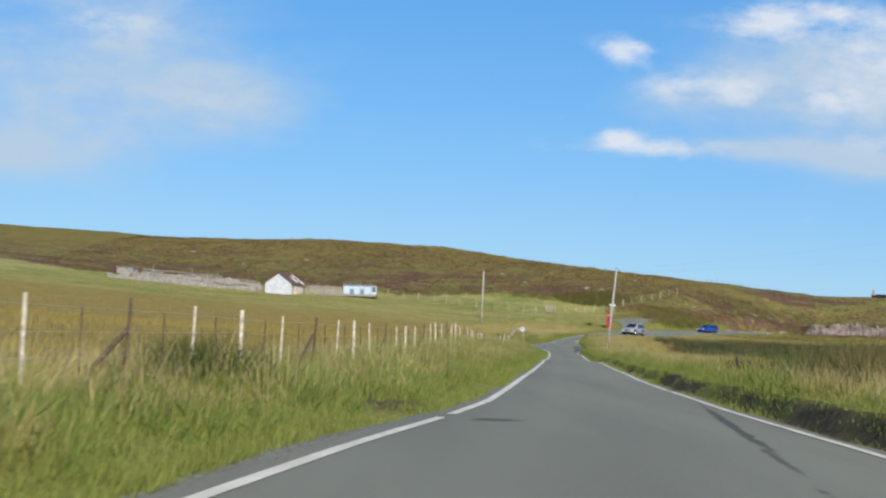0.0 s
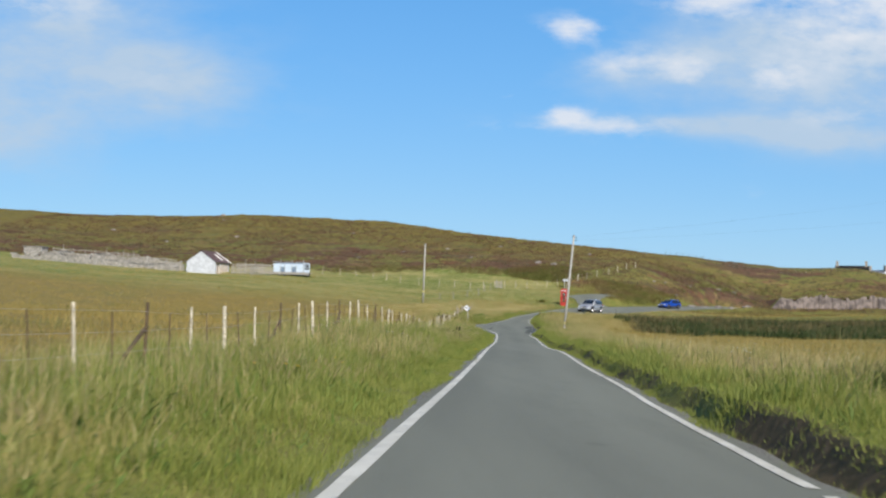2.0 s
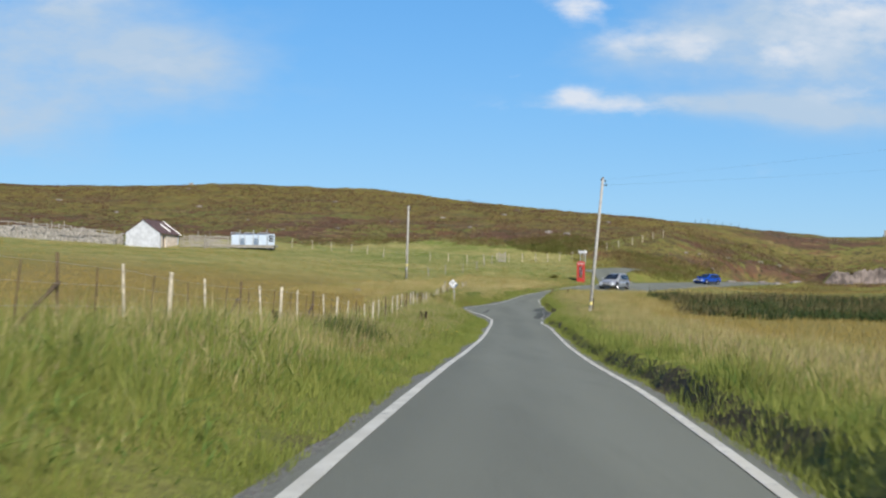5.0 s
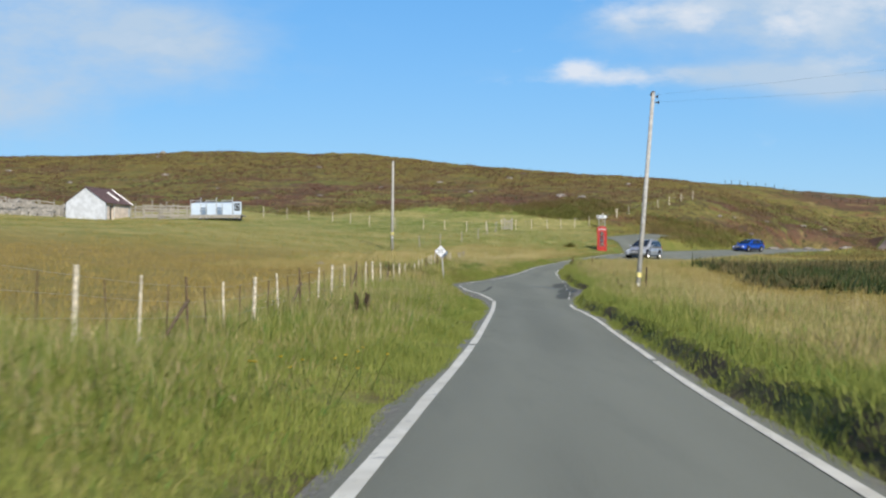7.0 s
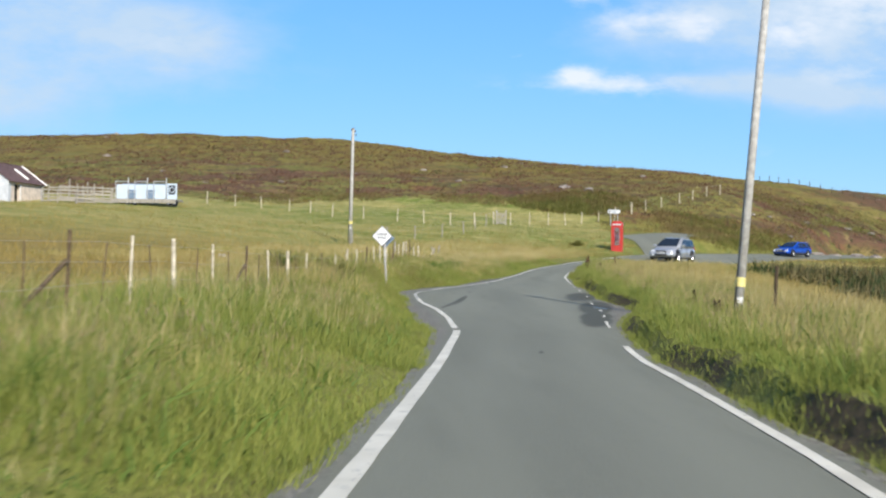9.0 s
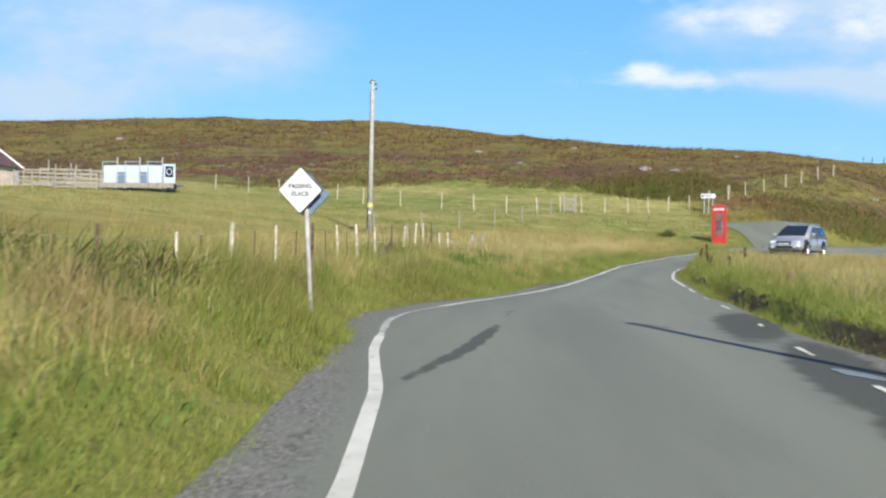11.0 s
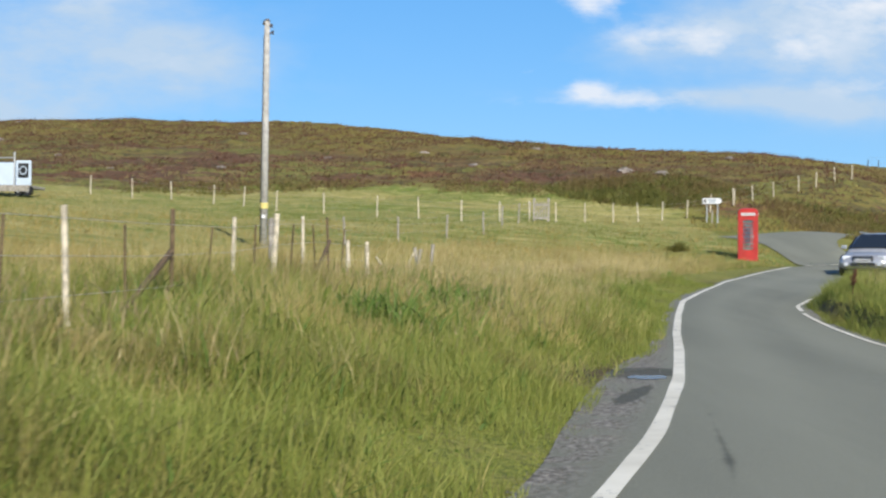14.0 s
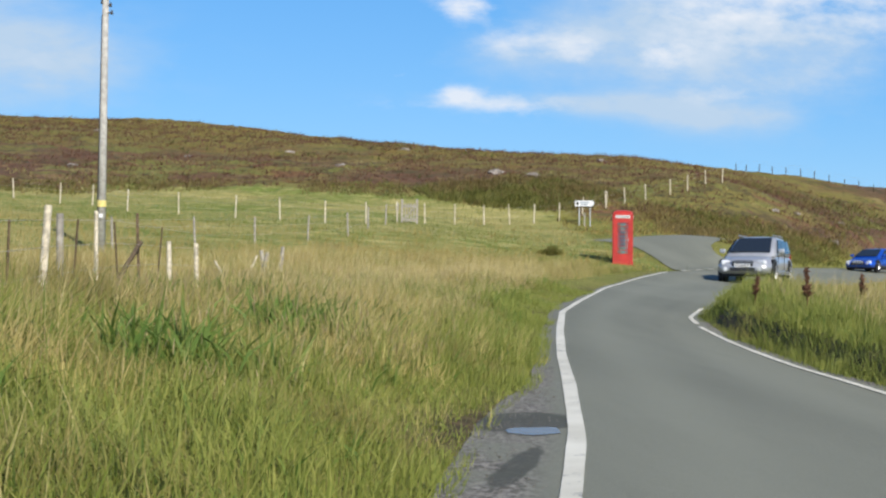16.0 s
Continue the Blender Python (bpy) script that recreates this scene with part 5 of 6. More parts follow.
def car(name, place, turn, k, paint_mat, label, suv=True):
    """A car, nose along +x. k scales a body 4.57 m long."""
    c = thing(name, place, label, "car", turn=turn)
    S = Matrix.Diagonal((k, k, k, 1))
    L, H = 4.57, 1.67 if suv else 1.46

    def add(pname, bm, mat, parent=None, lab="", smooth=False):
        bmesh.ops.transform(bm, matrix=S, verts=bm.verts)
        return part(pname, bm, mat, parent or c, lab, smooth)

    belt = 1.02 if suv else 0.9
    hood = 0.97 if suv else 0.84
    clear = 0.30 if suv else 0.22
    body = add("body", loft([(-2.24, 0.55, belt - 0.1, 0.78, 0.7), (-2.18, clear + 0.05, belt + 0.02, 0.86, 0.8), (-1.9, clear, belt + 0.02, 0.92, 0.86), (-0.8, clear, belt, 0.93, 0.87), (0.5, clear, belt - 0.01, 0.93, 0.88), (0.95, clear, hood, 0.925, 0.86),
                            (1.6, clear, hood - 0.07, 0.91, 0.82), (2.05, clear + 0.02, hood - 0.17, 0.87, 0.74), (2.2, clear + 0.08, hood - 0.27, 0.8, 0.66), (2.28, 0.45, hood - 0.38, 0.68, 0.58)], hull_ring), paint_mat, None, "", True)

    def roof_ring(x, z0, z1, w0, w1):
        half = [(w0, z0), (w0 * 0.98 + w1 * 0.02, z0 + (z1 - z0) * 0.3), (w1 * 1.03, z1 - 0.09), (w1 * 0.9, z1 - 0.02), (w1 * 0.5, z1)]
        return [(x, y, z) for y, z in half] + [(x, 0, z1 + 0.01)] + [(x, -y, z) for y, z in half[::-1]]

    add("cabin", loft([(-2.16, belt - 0.04, belt + 0.02, 0.8, 0.78), (-1.98, belt - 0.04, H - 0.10, 0.83, 0.66), (-1.5, belt - 0.04, H - 0.02, 0.86, 0.69), (-0.4, belt - 0.04, H, 0.87, 0.7), (-0.02, belt - 0.04, H - 0.045, 0.87, 0.68), (1.2, hood - 0.06, hood + 0.01, 0.86, 0.8)], roof_ring), paint_mat, None, "", True)

    def pane(pname, pts, push, parent=c):
        bm = bmesh.new()
        vs = [bm.verts.new(p) for p in pts]
        f = bm.faces.new(vs)
        f.normal_update()
        bmesh.ops.solidify(bm, geom=[f], thickness=push)
        return add(pname, bm, M_GLASS, parent, "dark tinted glass")

    zb, zt = belt + 0.05, H - 0.13
    pane("windscreen", [(1.06, -0.70, hood + 0.10), (1.06, 0.70, hood + 0.10), (0.06, 0.57, H - 0.085), (0.06, -0.57, H - 0.085)], -0.04)
    pane("rear_window", [(-2.175, 0.68, zb + 0.03), (-2.175, -0.68, zb + 0.03), (-2.03, -0.55, zt), (-2.03, 0.55, zt)], -0.03)
    for s in (1, -1):
        a, b = 0.885, 0.735
        pane("side_window", [(0.72, s * a, zb), (-0.28, s * a, zb), (-0.30, s * b, zt), (0.0, s * b, zt)][::s], 0.02 * -1)
        pane("side_window", [(-0.36, s * a, zb), (-1.22, s * a, zb), (-1.22, s * b, zt), (-0.38, s * b, zt)][::s], 0.02 * -1)
        pane("side_window", [(-1.32, s * 0.875, zb), (-1.95, s * 0.845, zb), (-1.85, s * 0.715, zt - 0.01), (-1.32, s * b, zt)][::s], 0.02 * -1)
        m = add("mirror", boxed((0.72, s * 1.02, zb + 0.06), (0.16, 0.2, 0.15), bevel=0.04), paint_mat)
        add("mirror_glass", boxed((0.635, s * 1.02, zb + 0.06), (0.01, 0.16, 0.11)), M_GLASS, m)
        lamp = add("headlight", boxed((2.1, s * 0.62, hood - 0.27), (0.2, 0.3, 0.17), turn=s * -18, bevel=0.05), M_LAMP, None, "clear headlight")
        add("fog_light", rodded((2.2, s * 0.58, 0.48), (2.29, s * 0.57, 0.48), 0.07, n=12), M_LAMP)
        add("tail_light", boxed((-2.17, s * 0.74, belt - 0.1), (0.1, 0.16, 0.34), bevel=0.02), M_AMBER, None, "red tail light")
        add("sill_trim", boxed((0, s * 0.925, clear + 0.08), (2.4, 0.05, 0.14), bevel=0.02), M_CHROME if not suv else M_ALLOY)
        add("door_seam", boxed((-0.32, s * 0.925, 0.72), (0.012, 0.02, 0.62)), M_BLACK)
        add("door_seam", boxed((0.82, s * 0.922, 0.70), (0.012, 0.02, 0.55)), M_BLACK)
        for hx in (0.0, -1.05):
            add("door_handle", boxed((hx - 0.1, s * 0.935, belt - 0.12), (0.2, 0.03, 0.035), bevel=0.01), paint_mat)
        if suv:
            add("roof_rail", rodded((-1.7, s * 0.6, H + 0.03), (0.05, s * 0.6, H + 0.03), 0.022, n=6), M_ALLOY)
        for wx in (1.38, -1.34):
            r = 0.37 if suv else 0.31
            add("wheel_arch", rodded((wx, s * 0.80, r + 0.02), (wx, s * 0.932, r + 0.02), r + 0.075, n=24), M_BLACK)
            wh = add("wheel", rodded((wx, s * 0.72, r), (wx, s * 0.945, r), r, n=26), M_RUBBER, None, "black tyre")
            rim = add("rim", rodded((wx, s * 0.94, r), (wx, s * 0.955, r), r * 0.66, n=20), M_BLACK, wh)
            bm = bmesh.new()
            for q in range(5):
                a5 = q * math.tau / 5
                rod(bm, (wx, s * 0.962, r), (wx + r * 0.62 * math.cos(a5), s * 0.962, r + r * 0.62 * math.sin(a5)), 0.035, n=5)
            add("spokes", bm, M_ALLOY, wh, "silver alloy spokes")
    grille = add("grille", boxed((2.235, 0, hood - 0.30), (0.12, 0.72, 0.20), bevel=0.03), M_CHROME, None, "dark grille")
    for q in range(3):
        add("grille_bar", boxed((2.30, 0, hood - 0.36 + q * 0.06), (0.015, 0.66, 0.018)), M_ALLOY, grille)
    add("lower_intake", boxed((2.25, 0, 0.47), (0.1, 0.85, 0.13), bevel=0.02), M_CHROME)
    plate = add("number_plate", boxed((2.315, 0, 0.60), (0.02, 0.52, 0.11)), M_WHITE, None, "white plate with dark bars")
    for q in range(6):
        add("plate_bar", boxed((2.327, -0.2 + q * 0.08, 0.60), (0.004, 0.045, 0.06)), M_BLACK, plate)
    add("underbody", boxed((0, 0, clear + 0.02), (3.9, 1.5, 0.16)), M_BLACK)
    return c


def on_tarmac(x, y):
    return (x, y, float(on_road(np.array([x]), np.array([y]), 0.0)[0]))


car("silver_car", on_tarmac(27.45, 184.3), -122, 1.04, M_SILVER, "silver off-road estate car waiting at the junction")
car("blue_car", on_tarmac(43.4, 208.3), -138, 0.92, M_BLUECAR, "bright blue hatchback on the main road", suv=False)


# ---- rocks ----
def boulder(place, size, seed, label, mat=None, flat=0.5):
    bm = bmesh.new()
    bmesh.ops.create_icosphere(bm, subdivisions=3, radius=1)
    off = Vector((seed * 3.1, seed * 1.7, 0))
    for v in bm.verts:
        d = 1 + 0.35 * noise.noise(v.co * 1.3 + off) + 0.12 * noise.noise(v.co * 4 + off)
        v.co = Vector((v.co.x * size * d, v.co.y * size * 0.7 * d, v.co.z * size * flat * d))
    ob = part("boulder", bm, mat or M_ROCK)
    ob.matrix_basis = pose(*place, 0, 0, seed * 47 % 360)
    return tagged(ob, label, "rock", "rocks on the hill")


rocks = [(28.0, 231.5, 1.0), (44.5, 226, 0.55), (46.5, 227, 0.4), (52, 232, 0.55), (36, 243, 0.8), (20, 250, 0.9), (10, 246, 0.6), (-8, 262, 0.8), (-30, 255, 0.9), (-42, 248, 0.8), (-55, 262, 0.8), (-36, 280, 0.8), (58, 236, 1.0), (61, 237, 0.8),
         (14, 238, 0.7), (23, 262, 0.8), (-20, 240, 0.5), (50, 221.5, 1.2), (52.2, 222.8, 0.9), (55.5, 225.5, 1.5), (58, 227, 1.2), (47.5, 223, 0.7), (61.5, 229, 1.3), (25.5, 233, 1.1), (-6, 236, 0.8), (2, 242, 0.6), (-14, 233, 0.5)]
for i, (x, y, s) in enumerate(rocks):
    boulder(spot(x, y, -0.05), s * 0.75, i + 1, "pale weathered rock among heather", flat=0.4)
boulder(spot(-38.5, 296, 0.1), 0.6, 30, "small cairn-like rock on the skyline", M_STONE, 0.6)
boulder(spot(0.6, 148, 0), 0.28, 31, "grey field stone in rough grass", M_STONE, 0.6)

# quarried rock face
RX0, RY0 = 65.5, 230.5
face_ob = thing("rock_face", (RX0, RY0, 0), "low craggy face of fissured grey-mauve rock in upright columns", "rock face")
fx_ = np.linspace(0, 40, 321)
fz_ = np.linspace(0, 1, 10)
FX, FZ = np.meshgrid(fx_, fz_)
column = np.floor(FX / 0.55 + 0.6 * rough(FX, FX * 0, 2.1, 60, 2))
step_out = lattice(column, column * 0, 5) * 0.9 + rough(FX, FX * 0, 4.5, 61, 2) * 0.8
crag = step_out + rough(FX, FZ * 2.3, 0.7, 63, 3) * 0.22
topz = (2.3 + (lattice(column, column * 0, 8) - 0.5) * 0.6 + rough(FX, FX * 0, 5.0, 62, 2) * 0.4) * ease(FX, 0, 2.5) * ease(FX, 40, 35)
gz = land(RX0 + FX, RY0 + 0.1 * FX - 1.0 + 0 * FZ)
FV = np.stack([FX, 0.1 * FX + FZ * 0.5 - crag * (0.55 + 0.3 * np.sin(FZ * 3.1)), gz - 0.3 + FZ * topz], -1).reshape(-1, 3)
fi = np.arange(FX.size).reshape(FX.shape)
fq = np.stack([fi[:-1, :-1], fi[:-1, 1:], fi[1:, 1:], fi[1:, :-1]], -1).reshape(-1, 4)
cap = np.stack([FX[-1], 0.1 * FX[-1] + 7, np.maximum(land(RX0 + FX[-1], RY0 + 7 + 0.1 * FX[-1]) - 0.2, 0)], -1)
FV = np.concatenate([FV, cap])
ci = np.arange(len(cap)) + FX.size
ob = new("crag", mesh_of("crag", FV, fq, M_CRAG))
ob.parent = face_ob
turf_quads = np.stack([fi[-1, :-1], fi[-1, 1:], ci[1:], ci[:-1]], -1)
turf_mesh = mesh_of("turf_cap", FV, turf_quads, M_GROUND, True)
give(turf_mesh, "heath", np.ones(len(FV)))
ob = new("turf_cap", turf_mesh)
ob.parent = face_ob

# ---- far farmhouses ----
def far_house(place, turn, label, w, l, h, roof_mat):
    f = thing("farmhouse", place, label, "house", "far houses", turn)
    bm = bmesh.new()
    prism(bm, [(-w / 2, -2), (w / 2, -2), (w / 2, h), (0, h + w * 0.42), (-w / 2, h)], 0, l)
    wall = part("wall", bm, M_LIME, f)
    for s in (-1, 1):
        bm = bmesh.new()
        vs = [bm.verts.new(p) for p in ((0, -0.2, h + w * 0.42 + 0.15), (0, l + 0.2, h + w * 0.42 + 0.15), (s * (w / 2 + 0.3), l + 0.2, h - 0.05), (s * (w / 2 + 0.3), -0.2, h - 0.05))]
        fc = bm.faces.new(vs)
        bmesh.ops.solidify(bm, geom=[fc], thickness=0.15)
        part("roof", bm, roof_mat, f)
    for y in (0.3, l - 0.3):
        part("chimney", boxed((0, y, h + w * 0.42 + 0.5), (0.7, 0.6, 1.4)), M_STONE, f)
    for k in range(3):
        part("window", boxed((-w / 2 - 0.02, l * (k + 0.5) / 3, h * 0.55), (0.06, 0.9, 1.2)), M_GLASS, f)
    return f


for (x, y, t_, w, l, h, rm) in ((109.5, 302, 70, 5, 7, 3.4, M_DARK), (115.5, 306, 20, 4.5, 6, 3.6, M_LIME)):
    far_house((x, y, float(land(np.array([x]), np.array([y]))[0]) + 1.4), t_, "far white farmhouse on the low skyline", w, l, h, rm)

# ---- tarmac repairs, seams, puddle ----
def patch(name, cx, cy, lx, ly, turn, material, label, seed, lift=0.010, surface=on_road):
    """A ragged flat patch on the road."""
    n = 40
    a = np.linspace(0, math.tau, n, endpoint=False)
    r = 1 + 0.35 * rough(np.cos(a) * 2 + seed * 9, np.sin(a) * 2, 1.0, seed, 3)
    c, s = math.cos(radians(turn)), math.sin(radians(turn))
    rings = []
    for f in (1.0, 0.66, 0.33):
        u, v = np.cos(a) * lx * r * f, np.sin(a) * ly * r * f
        rings.append(np.stack([cx + u * c - v * s, cy + u * s + v * c], -1))
    P = np.concatenate(rings + [np.array([[cx, cy]])])
    V = np.concatenate([P, surface(P[:, 0], P[:, 1], lift)[:, None]], 1)
    F = []
    for k in range(2):
        for i in range(n):
            F.append((k * n + i, k * n + (i + 1) % n, (k + 1) * n + (i + 1) % n, (k + 1) * n + i))
    for i in range(n):
        F.append((2 * n + i, 2 * n + (i + 1) % n, 3 * n, 3 * n))
    me = bpy.data.meshes.new(name)
    me.from_pydata([tuple(v) for v in V], [], [f if f[2] != f[3] else f[:3] for f in F])
    me.materials.append(material)
    return tagged(new(name, me), label, "road repair", kind="structure")


patch("puddle", 12.1, 147.4, 0.17, 0.2, 10, M_PUDDLE, "shallow rain puddle at the broken road edge", 11, lift=0.006)
patch("puddle", 13.65, 127.0, 0.12, 0.5, 10, M_PUDDLE, "shallow rain puddle at the road edge", 15, lift=0.007)
def gravel(name, n, y0, y1, side, label):
    """Small angular stones lying on the crumbling edge of the tarmac."""
    y = rng.uniform(y0, y1, n)
    edge = np.where(side < 0, line_left(y), line_right(y))
    room = np.where(side < 0, shoulder_left(y), shoulder_right(y))
    x = edge + side * (0.10 + rng.beta(1.6, 1.1, n) * (room - 0.05))
    keep = rough(x, y, 0.8, 120, 2) > rng.normal(-0.1, 0.3, n)
    x, y = x[keep], y[keep]
    k = len(x)
    z = on_road(x, y, 0.0)
    r = 0.004 + 0.011 * rng.beta(1.2, 5, k)
    a = rng.uniform(0, math.tau, k)
    V = np.empty((k, 6, 3))
    for q in range(4):
        rr_ = r * rng.uniform(0.7, 1.3, k)
        V[:, q] = np.stack([x + np.cos(a + q * math.pi / 2) * rr_, y + np.sin(a + q * math.pi / 2) * rr_, z + r * rng.uniform(0.1, 0.5, k)], -1)
    V[:, 4] = np.stack([x, y, z + r * rng.uniform(0.6, 1.1, k)], -1)
    V[:, 5] = np.stack([x, y, z - r * 0.4], -1)
    o = (np.arange(k) * 6)[:, None]
    F = np.concatenate([o + np.array([[q, (q + 1) % 4, 4]]) for q in range(4)] + [o + np.array([[(q + 1) % 4, q, 5]]) for q in range(4)])
    return tagged(new(name, mesh_of(name, V.reshape(-1, 3), F, M_GRAVEL)), label, "gravel", kind="stuff")


gravel("loose_gravel", 5200, 118, 152, -1, "loose grey stones on the broken road edge")
gravel("loose_gravel", 2600, -2, 60, -1, "loose grey stones along the road edge")
gravel("loose_gravel", 2600, 112, 160, 1, "loose grey stones along the road edge")
# give-way dashes across the mouth of the side road
for k in range(6):
    ribbon("road_marking", np.linspace(188.9 + k * 1.35, 189.7 + k * 1.35, 5), line_left, 0.16, M_LINE, "broken white give-way line at the junction", lift=0.03)


# ---- grass and plants ----
def blades(name, xs, ys, heights, widths, lean, material, label, category="grass", lift=0.0, fine=False):
    """Many bent blades, each of its own lean and turn, as one object."""
    n = len(xs)
    z = land(xs, ys) + lift
    turn = rng.uniform(0, math.tau, n)
    wind = rough(xs, ys, 1.1, 64, 2) * 2.6 + 0.5 + rng.normal(0, 1.5, n)
    bend = np.abs(rng.normal(lean, lean * 0.6, n)) * heights
    bx_, by_ = np.cos(wind) * bend, np.sin(wind) * bend * 0.8
    wx, wy = np.cos(turn) * widths / 2, np.sin(turn) * widths / 2
    base = np.stack([xs, ys, z - 0.03], -1)
    mid = base + np.stack([bx_ * 0.3, by_ * 0.3, heights * 0.5], -1)
    tip = base + np.stack([bx_, by_, heights * (1.0 - 0.25 * np.minimum(1, (bend / np.maximum(heights, 1e-3)) ** 2))], -1)
    w = np.stack([wx, wy, np.zeros(n)], -1)
    if fine:
        V = np.stack([base - w, base + w, tip], 1).reshape(-1, 3)
        F = (np.arange(n) * 3)[:, None] + np.array([[0, 1, 2]])
    else:
        V = np.stack([base, mid - w, mid + w, tip], 1).reshape(-1, 3)
        o = (np.arange(n) * 4)[:, None]
        F = np.concatenate([o + np.array([[0, 2, 1]]), o + np.array([[1, 2, 3]])])
    me = mesh_of(name, V, F, material)
    d = off_road(xs, ys)
    dry = -0.2 * ease(d, 1.7, 0.2) + 0.12 * ease(d, 0.8, 4.5) + 0.45 * rough(xs, ys, 6.5, 83, 2)
    dry = dry - 0.06 * ease(ys, 122, 106) * ease(beside(xs, ys)[0], -0.5, 0.0) * ease(beside(xs, ys)[0], 8, 5)
    dry = dry + (0.26 + 0.2 * ease(ys, 132, 140)) * ease(beside(xs, ys)[1], 0.5, 1.8) + 0.22 * ease(beside(xs, ys)[0], 0.6, 2.2) * ease(ys, 124, 134)
    give(me, "dry", np.repeat(dry, 3 if fine else 4))
    return tagged(new(name, me), label, category, kind="stuff")


def verge_points(n, side, d0, d1, y0, y1, power=1.0, clump=0.0):
    """Places at d0 to d1 metres outside the tarmac's left (-1) or right (1) edge."""
    y = rng.uniform(y0, y1, n)
    d = d0 + (d1 - d0) * rng.uniform(0, 1, n) ** power
    slant = np.where(y > 140, 1.12, 1.0)
    e_l = np.interp(y, ry, le)
    e_r = np.interp(y, ry, re)
    x = e_l - d * slant if side < 0 else e_r + d * slant
    if clump:
        c = 0.5 + 0.5 * rough(x, y, 0.55, 70 + side, 2)
        keep = rng.uniform(0, 1, n) < (1 - clump) + clump * ease(c, 0.35, 0.7)
        x, y, d = x[keep], y[keep], d[keep]
    return x, y, d


def sward(name, n, side, d0, d1, y0, y1, h, w, lean, mat, label, power=1.0, clump=0.5, vary=0.35, grow=1.0, fine=False):
    x, y, d = verge_points(n, side, d0, d1, y0, y1, power, clump)
    keep = (side_inside(x, y) < -0.3) & (off_road(x, y) > -0.08)
    keep &= scar(x, y) < rng.uniform(0.5, 0.95, len(x))
    if side > 0:
        bare = ease(d, 0.40, 0.20) * ease(rough(x, y, 1.8, 47), -0.35, 0.25) * (y < 168)
        keep &= rng.uniform(0, 1, len(x)) > 0.65 * bare
    x, y, d = x[keep], y[keep], d[keep]
    tussock = 0.5 + 0.5 * rough(x, y, 0.75, 85, 2)
    patchy = 0.36 + 0.62 * ease(rough(x, y, 2.6, 81, 2), -0.55, 0.6) + 0.62 * ease(tussock, 0.3, 0.75)
    hh = h * patchy * rng.uniform(1 - vary, 1 + vary, len(x)) * (0.55 + 0.45 * ease(d, 0.2, 1.7 * grow))
    ww = w * rng.uniform(0.6, 1.4, len(x))
    return blades(name, x, y, hh, ww, lean, mat, label, fine=fine)


def panicles(name, n, side, d0, d1, y0, y1, h, mat, label, grow=1.0):
    """Thin stems, each with a loose drooping seed head."""
    x, y, d = verge_points(n, side, d0, d1, y0, y1, 1.0, 0.85)
    drift = rough(x, y, 3.5, 88, 2)
    keep = (off_road(x, y) > 0.2) & (drift > rng.normal(0.0, 0.25, len(x)))
    x, y, d = x[keep], y[keep], d[keep]
    k = len(x)
    hh = h * rng.uniform(0.65, 1.2, k) * (0.6 + 0.4 * ease(d, 0.2, 1.7 * grow))
    a = rng.uniform(0, math.tau, k)
    lean = hh * rng.uniform(0.05, 0.38, k)
    turn = rng.uniform(0, math.tau, k)
    base = np.stack([x, y, land(x, y) - 0.03], -1)
    way = np.stack([np.cos(a) * lean, np.sin(a) * lean, hh], -1)
    side_ = np.stack([np.cos(turn), np.sin(turn), 0 * turn], -1)
    neck, top = base + way * 0.72, base + way * np.array([1.25, 1.25, 1.0])
    belly = base + way * np.array([0.95, 0.95, 0.86])
    w, fat = side_ * 0.0016, side_ * (rng.uniform(0.0025, 0.006, k))[:, None]
    V = np.stack([base - w, base + w, neck, belly - fat, belly + fat, top], 1).reshape(-1, 3)
    o = (np.arange(k) * 6)[:, None]
    F = np.concatenate([o + np.array([[0, 1, 2]]), o + np.array([[2, 4, 3]]), o + np.array([[3, 4, 5]])])
    me = mesh_of(name, V, F, mat)
    give(me, "dry", np.full(len(V), 0.3))
    return tagged(new(name, me), label, "grass", kind="stuff")


Y0, Y1 = -3, 170
for s in (-1, 1):
    near = 0.45 if s > 0 else 1.0
    sward("verge_grass", 400000, s, -0.10, 2.5, Y0, Y1, 0.19, 0.013, 0.40, M_GRASS, "short green grass along the tarmac edge", 1.3, 0.2, 0.5, grow=near, fine=True)
    sward("under_grass", 190000, s, 1.8, 6.5, Y0, Y1, 0.22, 0.020, 0.6, M_GRASS, "thick low grass beneath the taller stems", 1.0, 0.3, 0.5, fine=True)
    sward("meadow_grass", 210000, s, 0.5, 6.0, Y0, Y1, 0.36, 0.0070, 0.42, M_TALL, "tall green and straw-coloured verge grass", 1.1, 0.6, 0.5, grow=near)
    sward("leafy_weeds", 75000, s, 0.35, 5.0, Y0, Y1, 0.29, 0.020, 0.8, M_LEAF, "patches of broad green leaves in the verge", 1.0, 0.96, 0.4)
    sward("seed_stalks", 46000, s, 0.8, 6.0, Y0, Y1, 0.45, 0.0065, 0.3, M_STALK, "thin pale seed stalks above the verge grass", 1.0, 0.9, 0.4)
    panicles("seed_heads", 90000, s, 0.7, 6.5, Y0, Y1, 0.42, M_HEAD, "feathery pale seed heads above the verge grass", near)
sward("field_grass", 110000, -1, 5, 30, Y0, 200, 0.28, 0.024, 0.6, M_FIELD, "rough straw-coloured field grass", 1.6, 0.4, fine=True)
sward("field_grass", 95000, 1, 5, 30, Y0, 172, 0.30, 0.024, 0.6, M_FIELD, "rough straw-coloured field grass", 1.6, 0.4, fine=True)
sward("corner_grass", 90000, -1, 1.0, 14, 140, 190, 0.30, 0.014, 0.6, M_TALL, "dense tall grass on the inside of the bend", 1.2, 0.4, 0.5, fine=True)
